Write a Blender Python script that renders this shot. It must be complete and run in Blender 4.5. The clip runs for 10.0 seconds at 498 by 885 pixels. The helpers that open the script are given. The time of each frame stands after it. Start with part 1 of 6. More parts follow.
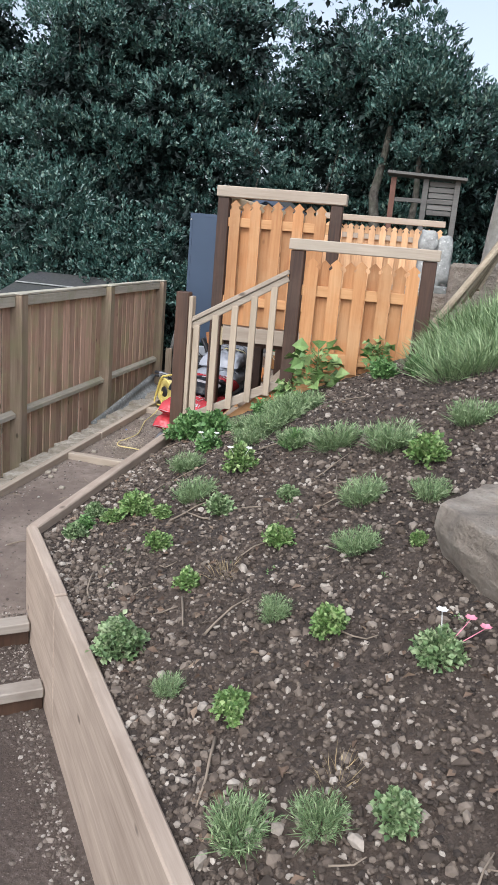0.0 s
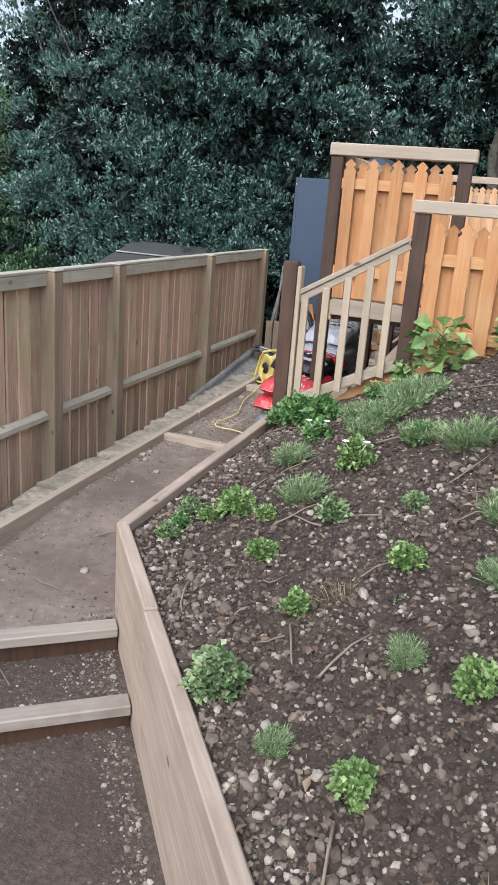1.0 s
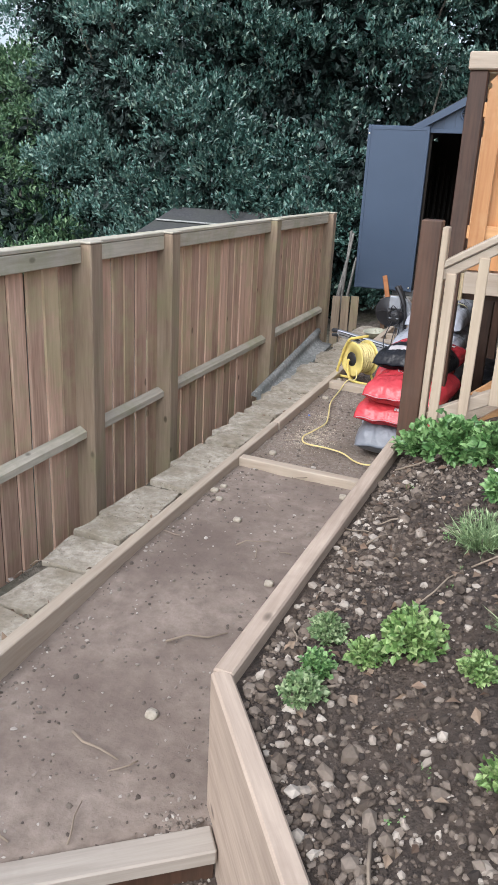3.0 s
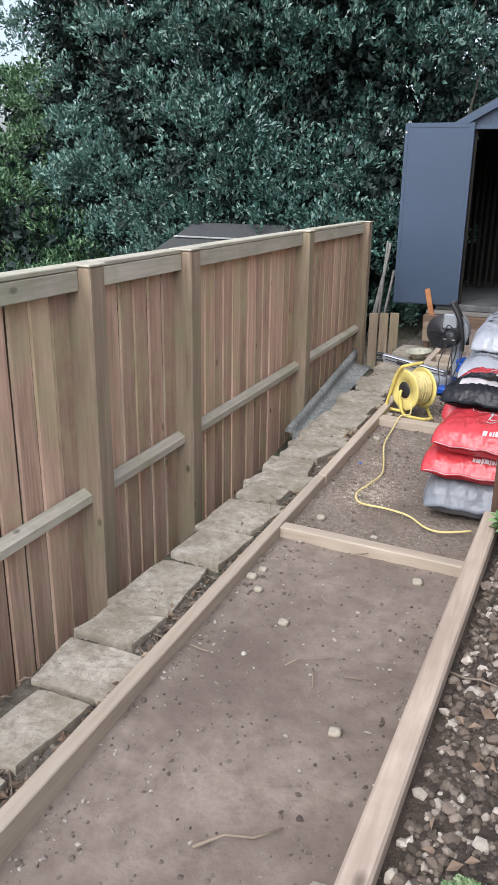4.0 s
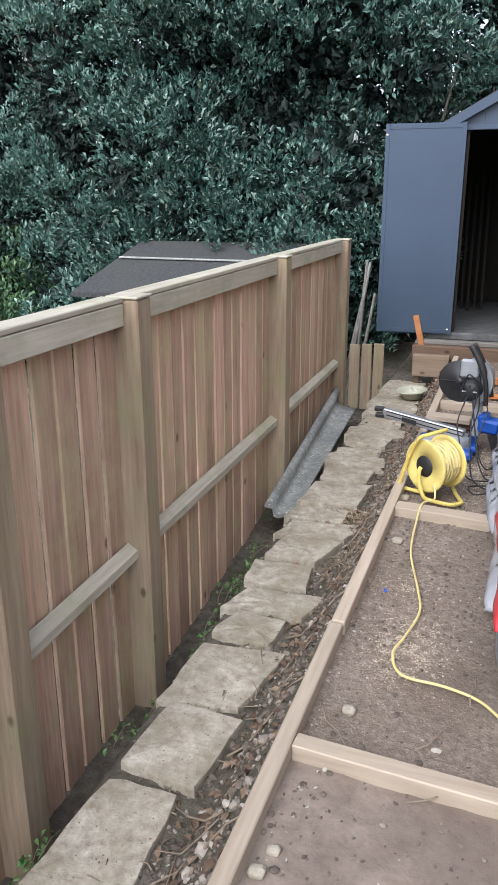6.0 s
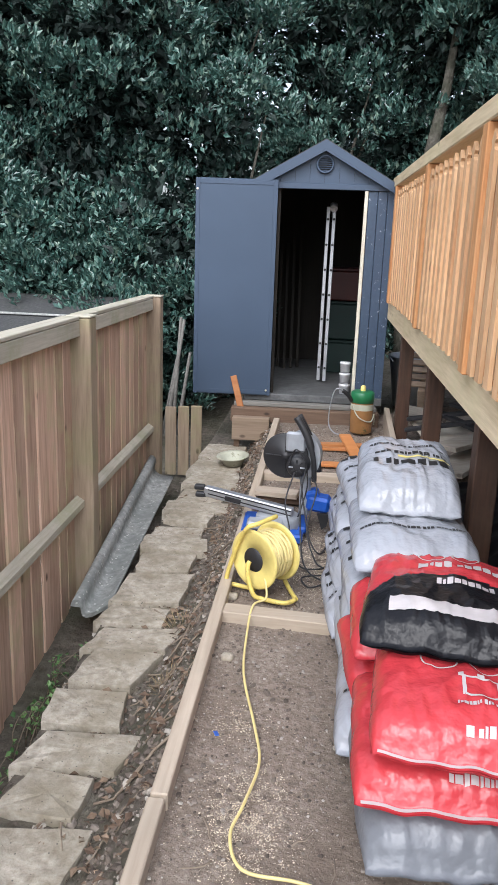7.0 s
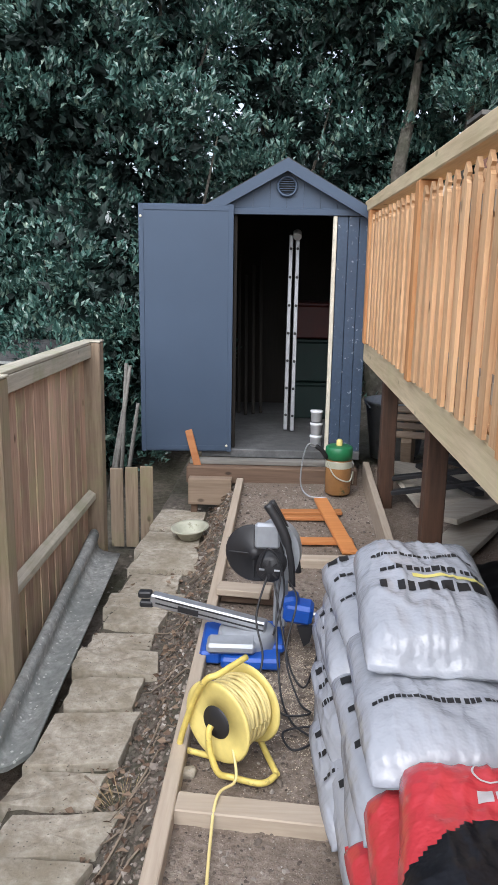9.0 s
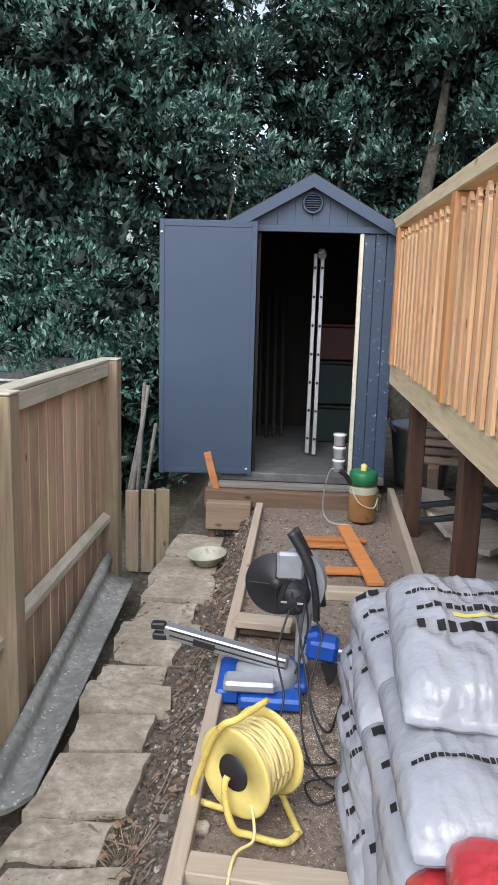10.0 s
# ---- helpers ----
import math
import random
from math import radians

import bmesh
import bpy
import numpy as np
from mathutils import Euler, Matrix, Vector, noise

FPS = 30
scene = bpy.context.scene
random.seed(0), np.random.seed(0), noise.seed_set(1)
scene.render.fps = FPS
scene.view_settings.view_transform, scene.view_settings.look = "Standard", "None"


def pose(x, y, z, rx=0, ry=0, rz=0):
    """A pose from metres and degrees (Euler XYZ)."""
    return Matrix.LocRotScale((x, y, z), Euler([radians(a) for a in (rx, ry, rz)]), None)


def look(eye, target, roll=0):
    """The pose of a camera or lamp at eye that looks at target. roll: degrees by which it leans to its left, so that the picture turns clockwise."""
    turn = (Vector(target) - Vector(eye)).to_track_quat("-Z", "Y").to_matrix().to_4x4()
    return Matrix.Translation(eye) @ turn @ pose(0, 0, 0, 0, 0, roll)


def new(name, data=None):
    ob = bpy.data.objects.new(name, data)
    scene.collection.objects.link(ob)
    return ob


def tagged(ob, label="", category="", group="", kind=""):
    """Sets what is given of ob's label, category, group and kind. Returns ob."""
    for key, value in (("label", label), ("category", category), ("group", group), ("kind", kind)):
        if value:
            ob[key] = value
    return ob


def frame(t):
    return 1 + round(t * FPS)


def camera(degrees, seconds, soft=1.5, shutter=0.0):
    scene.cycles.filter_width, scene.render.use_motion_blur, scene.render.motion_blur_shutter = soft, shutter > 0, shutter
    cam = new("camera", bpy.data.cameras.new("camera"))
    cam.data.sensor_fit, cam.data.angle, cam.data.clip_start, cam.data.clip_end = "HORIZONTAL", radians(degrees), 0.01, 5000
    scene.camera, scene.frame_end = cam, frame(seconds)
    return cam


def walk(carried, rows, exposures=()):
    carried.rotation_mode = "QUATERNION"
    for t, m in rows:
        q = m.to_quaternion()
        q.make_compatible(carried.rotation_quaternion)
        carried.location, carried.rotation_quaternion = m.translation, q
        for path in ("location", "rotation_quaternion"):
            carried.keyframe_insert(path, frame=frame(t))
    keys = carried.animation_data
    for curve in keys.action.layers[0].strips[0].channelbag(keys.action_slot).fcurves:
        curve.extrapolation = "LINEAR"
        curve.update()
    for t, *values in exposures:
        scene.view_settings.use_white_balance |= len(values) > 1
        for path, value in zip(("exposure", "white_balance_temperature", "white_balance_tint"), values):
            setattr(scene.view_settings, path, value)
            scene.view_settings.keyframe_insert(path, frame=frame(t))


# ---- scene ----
cam = camera(36.5, 10.0, 1.1)
EXPOSURE = [(0.0, 0.78, 5900, 10), (2.0, 0.88, 5900, 10), (4.5, 1.02, 5950, 10), (5.1, 0.95, 5950, 10), (6.4, 1.13, 5950, 10), (8.0, 0.98, 5900, 10), (10.0, 0.95, 6000, 10)]
PATH = [
    (0, (-0.027, 0.07, 1.805), (-0.38, 1.965, 1.273), 4.9),
    (0.5, (-0.078, 0.279, 1.79), (-0.586, 2.129, 1.227), 4.0),
    (1, (-0.214, 0.497, 1.762), (-0.795, 2.306, 1.138), 4.3),
    (1.5, (-0.41, 0.77, 1.745), (-0.931, 2.597, 1.12), 3.5),
    (2, (-0.563, 1.093, 1.683), (-1.088, 2.913, 1.043), 3.1),
    (2.5, (-0.796, 1.405, 1.625), (-1.324, 3.203, 0.927), 3.5),
    (3, (-1.035, 1.715, 1.593), (-1.686, 3.471, 0.891), 2.7),
    (3.2, (-1.094, 1.907, 1.568), (-1.861, 3.643, 0.94), 0.5),
    (4.5, (-1.616, 2.777, 1.505), (-2.311, 4.522, 0.816), 0.5),
    (5, (-1.752, 3.053, 1.535), (-2.485, 4.788, 0.862), 0.3),
    (6.3, (-2.022, 3.878, 1.537), (-2.54, 5.7, 0.897), 0.3),
    (6.5, (-2.03, 3.998, 1.54), (-2.452, 5.85, 0.912), 1.5),
    (7, (-2.094, 4.274, 1.554), (-2.252, 6.197, 1.029), 2.0),
    (7.5, (-2.126, 4.543, 1.558), (-2.213, 6.467, 1.016), 0.8),
    (8, (-2.082, 4.809, 1.557), (-2.199, 6.748, 1.08), -0.1),
    (8.5, (-2.086, 4.998, 1.57), (-2.199, 6.932, 1.073), 0.1),
    (9, (-2.155, 5.224, 1.589), (-2.215, 7.171, 1.135), 1.0),
    (9.5, (-2.165, 5.356, 1.617), (-2.212, 7.305, 1.174), 1.7),
    (10, (-2.182, 5.412, 1.539), (-2.291, 7.37, 1.146), 1.6),
]
walk(cam, [(t, look(eye, target, roll)) for t, eye, target, roll in PATH], EXPOSURE)

# ---- sky and light: a bright overcast day ----
world = bpy.data.worlds.new("sky")
scene.world = world
world.use_nodes = True
wn = world.node_tree
sky = wn.nodes.new("ShaderNodeTexSky")
sky.sky_type, sky.sun_disc = "NISHITA", False
sky.sun_elevation, sky.sun_rotation = radians(48), radians(200)
sky.air_density, sky.dust_density, sky.ozone_density = 1.0, 4.0, 1.0
grey = wn.nodes.new("ShaderNodeHueSaturation")
grey.inputs["Saturation"].default_value = 0.45
wn.links.new(sky.outputs[0], grey.inputs["Color"])
wn.links.new(grey.outputs[0], wn.nodes["Background"].inputs[0])
wn.nodes["Background"].inputs[1].default_value = 0.15
sun = new("sun", bpy.data.lights.new("sun", "SUN"))
sun.data.energy, sun.data.angle, sun.data.color = 0.7, radians(50), (1.0, 0.97, 0.93)
sun.matrix_basis = look((2.0, -6.0, 10.0), (-1.5, 5.0, 0.0))


# ---- materials ----
def ramp(nt, fac, stops):
    r = nt.nodes.new("ShaderNodeValToRGB")
    while len(r.color_ramp.elements) < len(stops):
        r.color_ramp.elements.new(0.5)
    for e, (p, c) in zip(r.color_ramp.elements, stops):
        e.position, e.color = p, (*c, 1)
    nt.links.new(fac, r.inputs[0])
    return r.outputs[0]


def tex_noise(nt, coord, scale, detail=5, rough=0.55, stretch=None):
    n = nt.nodes.new("ShaderNodeTexNoise")
    n.inputs["Scale"].default_value, n.inputs["Detail"].default_value, n.inputs["Roughness"].default_value = scale, detail, rough
    if stretch:
        m = nt.nodes.new("ShaderNodeMapping")
        m.inputs["Scale"].default_value = stretch
        nt.links.new(coord, m.inputs[0])
        coord = m.outputs[0]
    nt.links.new(coord, n.inputs["Vector"])
    return n.outputs[0]


def mixed(nt, fac, a, b, mode="MIX"):
    m = nt.nodes.new("ShaderNodeMix")
    m.data_type, m.blend_type = "RGBA", mode
    for sock, v in ((m.inputs[0], fac), (m.inputs[6], a), (m.inputs[7], b)):
        if isinstance(v, (int, float)):
            sock.default_value = v
        elif isinstance(v, tuple):
            sock.default_value = (*v, 1)
        else:
            nt.links.new(v, sock)
    return m.outputs[2]


def base_mat(name, rough=0.6, metal=0.0):
    m = bpy.data.materials.new(name)
    m.use_nodes = True
    nt = m.node_tree
    b = nt.nodes["Principled BSDF"]
    b.inputs["Roughness"].default_value, b.inputs["Metallic"].default_value = rough, metal
    tc = nt.nodes.new("ShaderNodeTexCoord")
    return m, nt, b, tc.outputs["Object"]


def bump(nt, b, height, strength, dist):
    n = nt.nodes.new("ShaderNodeBump")
    n.inputs["Strength"].default_value, n.inputs["Distance"].default_value = strength, dist
    nt.links.new(height, n.inputs["Height"])
    nt.links.new(n.outputs[0], b.inputs["Normal"])


def wood(name, dark, light, axis="z", rough=0.7, stain=None, stain_amount=0.5, vary=0.35, turn=0.0):
    """Sawn timber, grain along an axis, with tone that varies from piece to piece and patches of stain."""
    m, nt, b, co = base_mat(name, rough)
    info = nt.nodes.new("ShaderNodeObjectInfo")
    add = nt.nodes.new("ShaderNodeVectorMath")
    add.operation = "MULTIPLY_ADD"
    comb = nt.nodes.new("ShaderNodeCombineXYZ")
    for i in range(3):
        nt.links.new(info.outputs["Random"], comb.inputs[i])
    nt.links.new(comb.outputs[0], add.inputs[0])
    add.inputs[1].default_value = (37.0, 53.0, 71.0)
    nt.links.new(co, add.inputs[2])
    co = add.outputs[0]
    if turn:
        spin = nt.nodes.new("ShaderNodeMapping")
        spin.inputs["Rotation"].default_value = (0, 0, radians(turn))
        nt.links.new(co, spin.inputs[0])
        co = spin.outputs[0]
    st = {"x": (0.06, 1, 1), "y": (1, 0.06, 1), "z": (1, 1, 0.06)}[axis]
    grain = tex_noise(nt, co, 60, 6, 0.6, st)
    broad = tex_noise(nt, co, 9, 3, 0.5, tuple(max(v, 0.12) for v in st))
    mid = tuple((p + q) / 2 for p, q in zip(dark, light))
    col = ramp(nt, grain, [(0.3, dark), (0.5, mid), (0.72, light)])
    col = mixed(nt, 0.45, col, ramp(nt, broad, [(0.3, dark), (0.7, light)]))
    tone = nt.nodes.new("ShaderNodeMapRange")
    tone.inputs[3].default_value, tone.inputs[4].default_value = 1 - vary, 1 + vary * 0.55
    nt.links.new(info.outputs["Random"], tone.inputs[0])
    comb2 = nt.nodes.new("ShaderNodeCombineXYZ")
    for i in range(3):
        nt.links.new(tone.outputs[0], comb2.inputs[i])
    col = mixed(nt, 1.0, col, comb2.outputs[0], "MULTIPLY")
    knots = nt.nodes.new("ShaderNodeTexVoronoi")
    knots.inputs["Scale"].default_value = 5.5
    km = nt.nodes.new("ShaderNodeMapping")
    km.inputs["Scale"].default_value = tuple(1.0 if v == 1 else 0.55 for v in st)
    nt.links.new(co, km.inputs[0])
    nt.links.new(km.outputs[0], knots.inputs["Vector"])
    kf = ramp(nt, knots.outputs["Distance"], [(0.05, (1, 1, 1)), (0.10, (0, 0, 0))])
    col = mixed(nt, kf, col, tuple(v * 0.45 for v in dark))
    if stain:
        patch = tex_noise(nt, co, 2.6, 5, 0.65)
        pf = ramp(nt, patch, [(0.47, (0, 0, 0)), (0.66, (stain_amount,) * 3)])
        col = mixed(nt, pf, col, stain)
    nt.links.new(col, b.inputs["Base Color"])
    bump(nt, b, grain, 0.35, 0.004)
    return m


def speckled(name, stops, scale, rough=0.9, scale2=3.0, tint=(0.5, 0.5, 0.5), amount=0.3, bump_d=0.01, bump_s=0.5, spec=None):
    """Earth, stone, concrete: a ramp over fine noise, toned by broad noise."""
    m, nt, b, co = base_mat(name, rough)
    fine = tex_noise(nt, co, scale, 8, 0.65)
    broad = tex_noise(nt, co, scale2, 4, 0.6)
    col = ramp(nt, fine, stops)
    f = ramp(nt, broad, [(0.38, (0, 0, 0)), (0.66, (amount,) * 3)])
    col = mixed(nt, f, col, tint)
    if spec:
        vor = nt.nodes.new("ShaderNodeTexVoronoi")
        vor.inputs["Scale"].default_value = spec[0]
        nt.links.new(co, vor.inputs["Vector"])
        vf = ramp(nt, vor.outputs["Distance"], [(spec[1], (1, 1, 1)), (spec[1] + 0.08, (0, 0, 0))])
        col = mixed(nt, vf, col, spec[2])
    nt.links.new(col, b.inputs["Base Color"])
    bump(nt, b, fine, bump_s, bump_d)
    return m


def island_mat(name, stops, rough=0.8, grain=40.0, bump_d=0.003, coat=0.0):
    """Stones, chips and leaves joined in one mesh: the tone changes from piece to piece."""
    m, nt, b, co = base_mat(name, rough)
    geo = nt.nodes.new("ShaderNodeNewGeometry")
    col = ramp(nt, geo.outputs["Random Per Island"], stops)
    n = tex_noise(nt, co, grain, 4)
    f = ramp(nt, n, [(0.3, (0.72, 0.72, 0.72)), (0.7, (1.1, 1.1, 1.1))])
    nt.links.new(mixed(nt, 1.0, col, f, "MULTIPLY"), b.inputs["Base Color"])
    b.inputs["Coat Weight"].default_value = coat
    if bump_d:
        bump(nt, b, n, 0.4, bump_d)
    return m


def plain(name, color, rough=0.5, metal=0.0, wear=None, wear_at=0.6, scale=14.0, bump_d=0.0, coat=0.0, spread=0.14):
    """Paint, plastic, metal: one colour with faint cloudiness and worn or dirty patches."""
    m, nt, b, co = base_mat(name, rough, metal)
    n = tex_noise(nt, co, scale, 5)
    lo, hi = tuple(c * (1 - spread) for c in color), tuple(min(1, c * (1 + spread)) for c in color)
    col = ramp(nt, n, [(0.3, lo), (0.7, hi)])
    if wear:
        w = tex_noise(nt, co, scale * 0.6, 8, 0.7)
        col = mixed(nt, ramp(nt, w, [(wear_at, (0, 0, 0)), (wear_at + 0.06, (0.8, 0.8, 0.8))]), col, wear)
    nt.links.new(col, b.inputs["Base Color"])
    b.inputs["Coat Weight"].default_value = coat
    r = nt.nodes.new("ShaderNodeMapRange")
    r.inputs[3].default_value, r.inputs[4].default_value = rough * 0.8, min(1, rough * 1.2)
    nt.links.new(n, r.inputs[0])
    nt.links.new(r.outputs[0], b.inputs["Roughness"])
    if bump_d:
        bump(nt, b, n, 0.4, bump_d)
    return m


def sack_mat(name, color, rough, shine=0.5):
    """Wrinkled, dusty plastic film."""
    m, nt, b, co = base_mat(name, rough)
    b.inputs["Specular IOR Level"].default_value = shine
    fold = tex_noise(nt, co, 11, 2, 0.5, (1.0, 0.5, 1.0))
    fine = tex_noise(nt, co, 30, 2, 0.5)
    dust = tex_noise(nt, co, 6, 6, 0.65)
    pale = tuple(min(1, c * 1.02 + 0.02) for c in color)
    col = mixed(nt, ramp(nt, dust, [(0.46, (0, 0, 0)), (0.7, (0.5, 0.5, 0.5))]), color, pale)
    nt.links.new(col, b.inputs["Base Color"])
    add = nt.nodes.new("ShaderNodeMath")
    add.operation = "MULTIPLY_ADD"
    add.inputs[1].default_value = 0.3
    nt.links.new(fine, add.inputs[0])
    nt.links.new(fold, add.inputs[2])
    bump(nt, b, add.outputs[0], 0.6, 0.03)
    return m


M_FENCE = wood("fence_board", (0.33, 0.195, 0.13), (0.80, 0.555, 0.41), "z", 0.85, (0.46, 0.43, 0.23), 0.6, 0.32)
M_FENCE_RAIL = wood("fence_rail", (0.34, 0.305, 0.235), (0.64, 0.59, 0.48), "y", 0.85, (0.31, 0.31, 0.18), 0.6, 0.15)
M_FENCE_POST = wood("fence_post", (0.19, 0.132, 0.085), (0.45, 0.35, 0.25), "z", 0.85, (0.28, 0.265, 0.14), 0.6, 0.15)
M_NEW_X = wood("new_timber_x", (0.32, 0.255, 0.19), (0.50, 0.42, 0.33), "x", 0.75, (0.36, 0.31, 0.24), 0.45, 0.12)
M_NEW_Y = wood("new_timber_y", (0.32, 0.255, 0.19), (0.50, 0.42, 0.33), "y", 0.75, (0.36, 0.31, 0.24), 0.45, 0.12)
M_WALL = wood("retaining_timber", (0.28, 0.212, 0.16), (0.53, 0.425, 0.335), "y", 0.8, (0.29, 0.222, 0.168), 0.55, 0.1)
M_WALL_SKEW = wood("retaining_timber_skew", (0.28, 0.212, 0.16), (0.53, 0.425, 0.335), "y", 0.8, (0.29, 0.222, 0.168), 0.55, 0.1, -36)
M_NEW_Z = wood("new_timber_z", (0.36, 0.28, 0.20), (0.54, 0.44, 0.325), "z", 0.75, (0.36, 0.30, 0.21), 0.3, 0.15)
M_BEAM = wood("pale_green_timber", (0.48, 0.37, 0.215), (0.80, 0.66, 0.44), "y", 0.7, (0.55, 0.49, 0.28), 0.4, 0.1)
M_CEDAR = wood("cedar_stain", (0.40, 0.165, 0.055), (0.62, 0.325, 0.135), "z", 0.6, (0.55, 0.36, 0.19), 0.4, 0.22)
M_CEDAR_X = wood("cedar_stain_x", (0.42, 0.20, 0.075), (0.62, 0.36, 0.165), "x", 0.6, None, 0.3, 0.2)
M_CEDAR_PALE = wood("cedar_pale", (0.46, 0.23, 0.10), (0.82, 0.54, 0.30), "z", 0.6, (0.70, 0.48, 0.28), 0.4, 0.25)
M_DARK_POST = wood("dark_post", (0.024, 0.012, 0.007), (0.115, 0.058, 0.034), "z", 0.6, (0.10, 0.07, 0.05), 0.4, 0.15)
M_SOIL_PATH = speckled("trodden_earth", [(0.28, (0.150, 0.116, 0.093)), (0.5, (0.218, 0.173, 0.140)), (0.74, (0.29, 0.237, 0.195))], 17, 0.9, 1.9, (0.125, 0.093, 0.075), 0.85, 0.012, 0.6)
M_SOIL_DRY = speckled("dry_gritty_earth", [(0.28, (0.135, 0.103, 0.080)), (0.5, (0.245, 0.197, 0.157)), (0.72, (0.37, 0.315, 0.26))], 44, 0.95, 2.1, (0.155, 0.117, 0.088), 0.8, 0.02, 0.9, (95, 0.12, (0.40, 0.35, 0.29)))
M_SOIL_DAMP = speckled("damp_earth", [(0.28, (0.045, 0.033, 0.027)), (0.5, (0.10, 0.076, 0.062)), (0.72, (0.185, 0.15, 0.125))], 40, 0.95, 2.3, (0.070, 0.051, 0.040), 0.8, 0.02, 0.9, (80, 0.10, (0.24, 0.20, 0.17)))
M_SOIL_BED = speckled("bed_earth", [(0.3, (0.030, 0.022, 0.017)), (0.5, (0.066, 0.049, 0.038)), (0.7, (0.12, 0.092, 0.073))], 30, 0.95, 2.4, (0.13, 0.09, 0.062), 0.5, 0.06, 0.9, (60, 0.12, (0.20, 0.165, 0.135)))
M_LITTER = speckled("leaf_litter", [(0.3, (0.085, 0.068, 0.053)), (0.5, (0.155, 0.13, 0.105)), (0.7, (0.24, 0.208, 0.172))], 18, 0.95, 2.0, (0.05, 0.06, 0.025), 0.6, 0.05, 0.9)
M_SLAB = speckled("paving_stone", [(0.3, (0.25, 0.215, 0.165)), (0.5, (0.42, 0.375, 0.305)), (0.7, (0.57, 0.52, 0.44))], 26, 0.9, 5.0, (0.23, 0.195, 0.135), 0.75, 0.012, 0.7, (38, 0.07, (0.14, 0.125, 0.10)))
M_ROCK = speckled("rock", [(0.3, (0.19, 0.155, 0.12)), (0.5, (0.32, 0.27, 0.215)), (0.7, (0.42, 0.365, 0.30))], 11, 0.9, 3.5, (0.15, 0.125, 0.1), 0.6, 0.06, 1.0)
M_CONCRETE = speckled("concrete", [(0.3, (0.22, 0.22, 0.205)), (0.5, (0.36, 0.36, 0.34)), (0.7, (0.52, 0.52, 0.49))], 24, 0.9, 3.5, (0.20, 0.215, 0.20), 0.7, 0.008, 0.6, (26, 0.13, (0.58, 0.58, 0.54)))
M_STONES = island_mat("garden_stones", [(0.0, (0.055, 0.040, 0.029)), (0.4, (0.12, 0.090, 0.066)), (0.78, (0.215, 0.172, 0.134)), (1.0, (0.45, 0.395, 0.33))], 0.85)
M_GRIT = island_mat("path_grit", [(0.0, (0.075, 0.058, 0.046)), (0.45, (0.155, 0.125, 0.10)), (0.8, (0.25, 0.21, 0.175)), (1.0, (0.47, 0.43, 0.375))], 0.85)
M_CRUMB = island_mat("soil_crumb", [(0.0, (0.03, 0.022, 0.017)), (1.0, (0.125, 0.095, 0.073))], 0.95)
M_SHED = plain("blue_grey_paint", (0.044, 0.068, 0.110), 0.45, 0, None, 0.6, 3.0, 0.0, 0.0, 0.05)
M_SHED_WORN = plain("blue_grey_paint_spattered", (0.044, 0.068, 0.110), 0.45, 0, (0.45, 0.48, 0.55), 0.615, 42.0, 0.002)
M_BLACK = plain("black", (0.012, 0.012, 0.013), 0.6)
M_FELT = speckled("roof_felt", [(0.3, (0.03, 0.03, 0.032)), (0.5, (0.05, 0.05, 0.053)), (0.7, (0.08, 0.08, 0.083))], 30, 0.95, 2.0, (0.06, 0.065, 0.05), 0.5, 0.006, 0.5)
# board colour cut to near black to carry the shade inside the shed
M_DIM_BOARD = wood("shade_dark_board", (0.010, 0.008, 0.006), (0.024, 0.019, 0.014), "z", 0.85)
M_CREAM = plain("cream_paint", (0.62, 0.58, 0.47), 0.6, 0, (0.35, 0.3, 0.22), 0.63)
M_LEAF = island_mat("evergreen_leaf", [(0.0, (0.026, 0.070, 0.058)), (0.5, (0.070, 0.150, 0.122)), (0.85, (0.130, 0.225, 0.182)), (1.0, (0.24, 0.33, 0.25))], 0.33, 30.0, 0.0, 0.3)
# evergreen leaf again, lightened to paint in haze over the left-hand trees
M_LEAF_HAZE = island_mat("hazy_evergreen_leaf", [(0.0, (0.05, 0.12, 0.10)), (0.5, (0.115, 0.225, 0.185)), (0.85, (0.20, 0.32, 0.265)), (1.0, (0.32, 0.43, 0.34))], 0.36, 30.0, 0.0, 0.25)
# near-black leaf colour, the shade deep in the crowns painted in
M_LEAF_SHADE = island_mat("shaded_inner_leaf", [(0.0, (0.005, 0.014, 0.011)), (1.0, (0.016, 0.036, 0.028))], 0.7, 30.0, 0.0)
M_LEAF_LIGHT = island_mat("young_leaf", [(0.0, (0.05, 0.115, 0.055)), (0.6, (0.10, 0.195, 0.09)), (1.0, (0.19, 0.29, 0.14))], 0.5, 30.0, 0.0)
M_BARK = speckled("bark", [(0.3, (0.045, 0.038, 0.03)), (0.5, (0.10, 0.088, 0.072)), (0.7, (0.18, 0.165, 0.14))], 12, 0.95, 4, (0.06, 0.07, 0.04), 0.5, 0.03, 0.9)


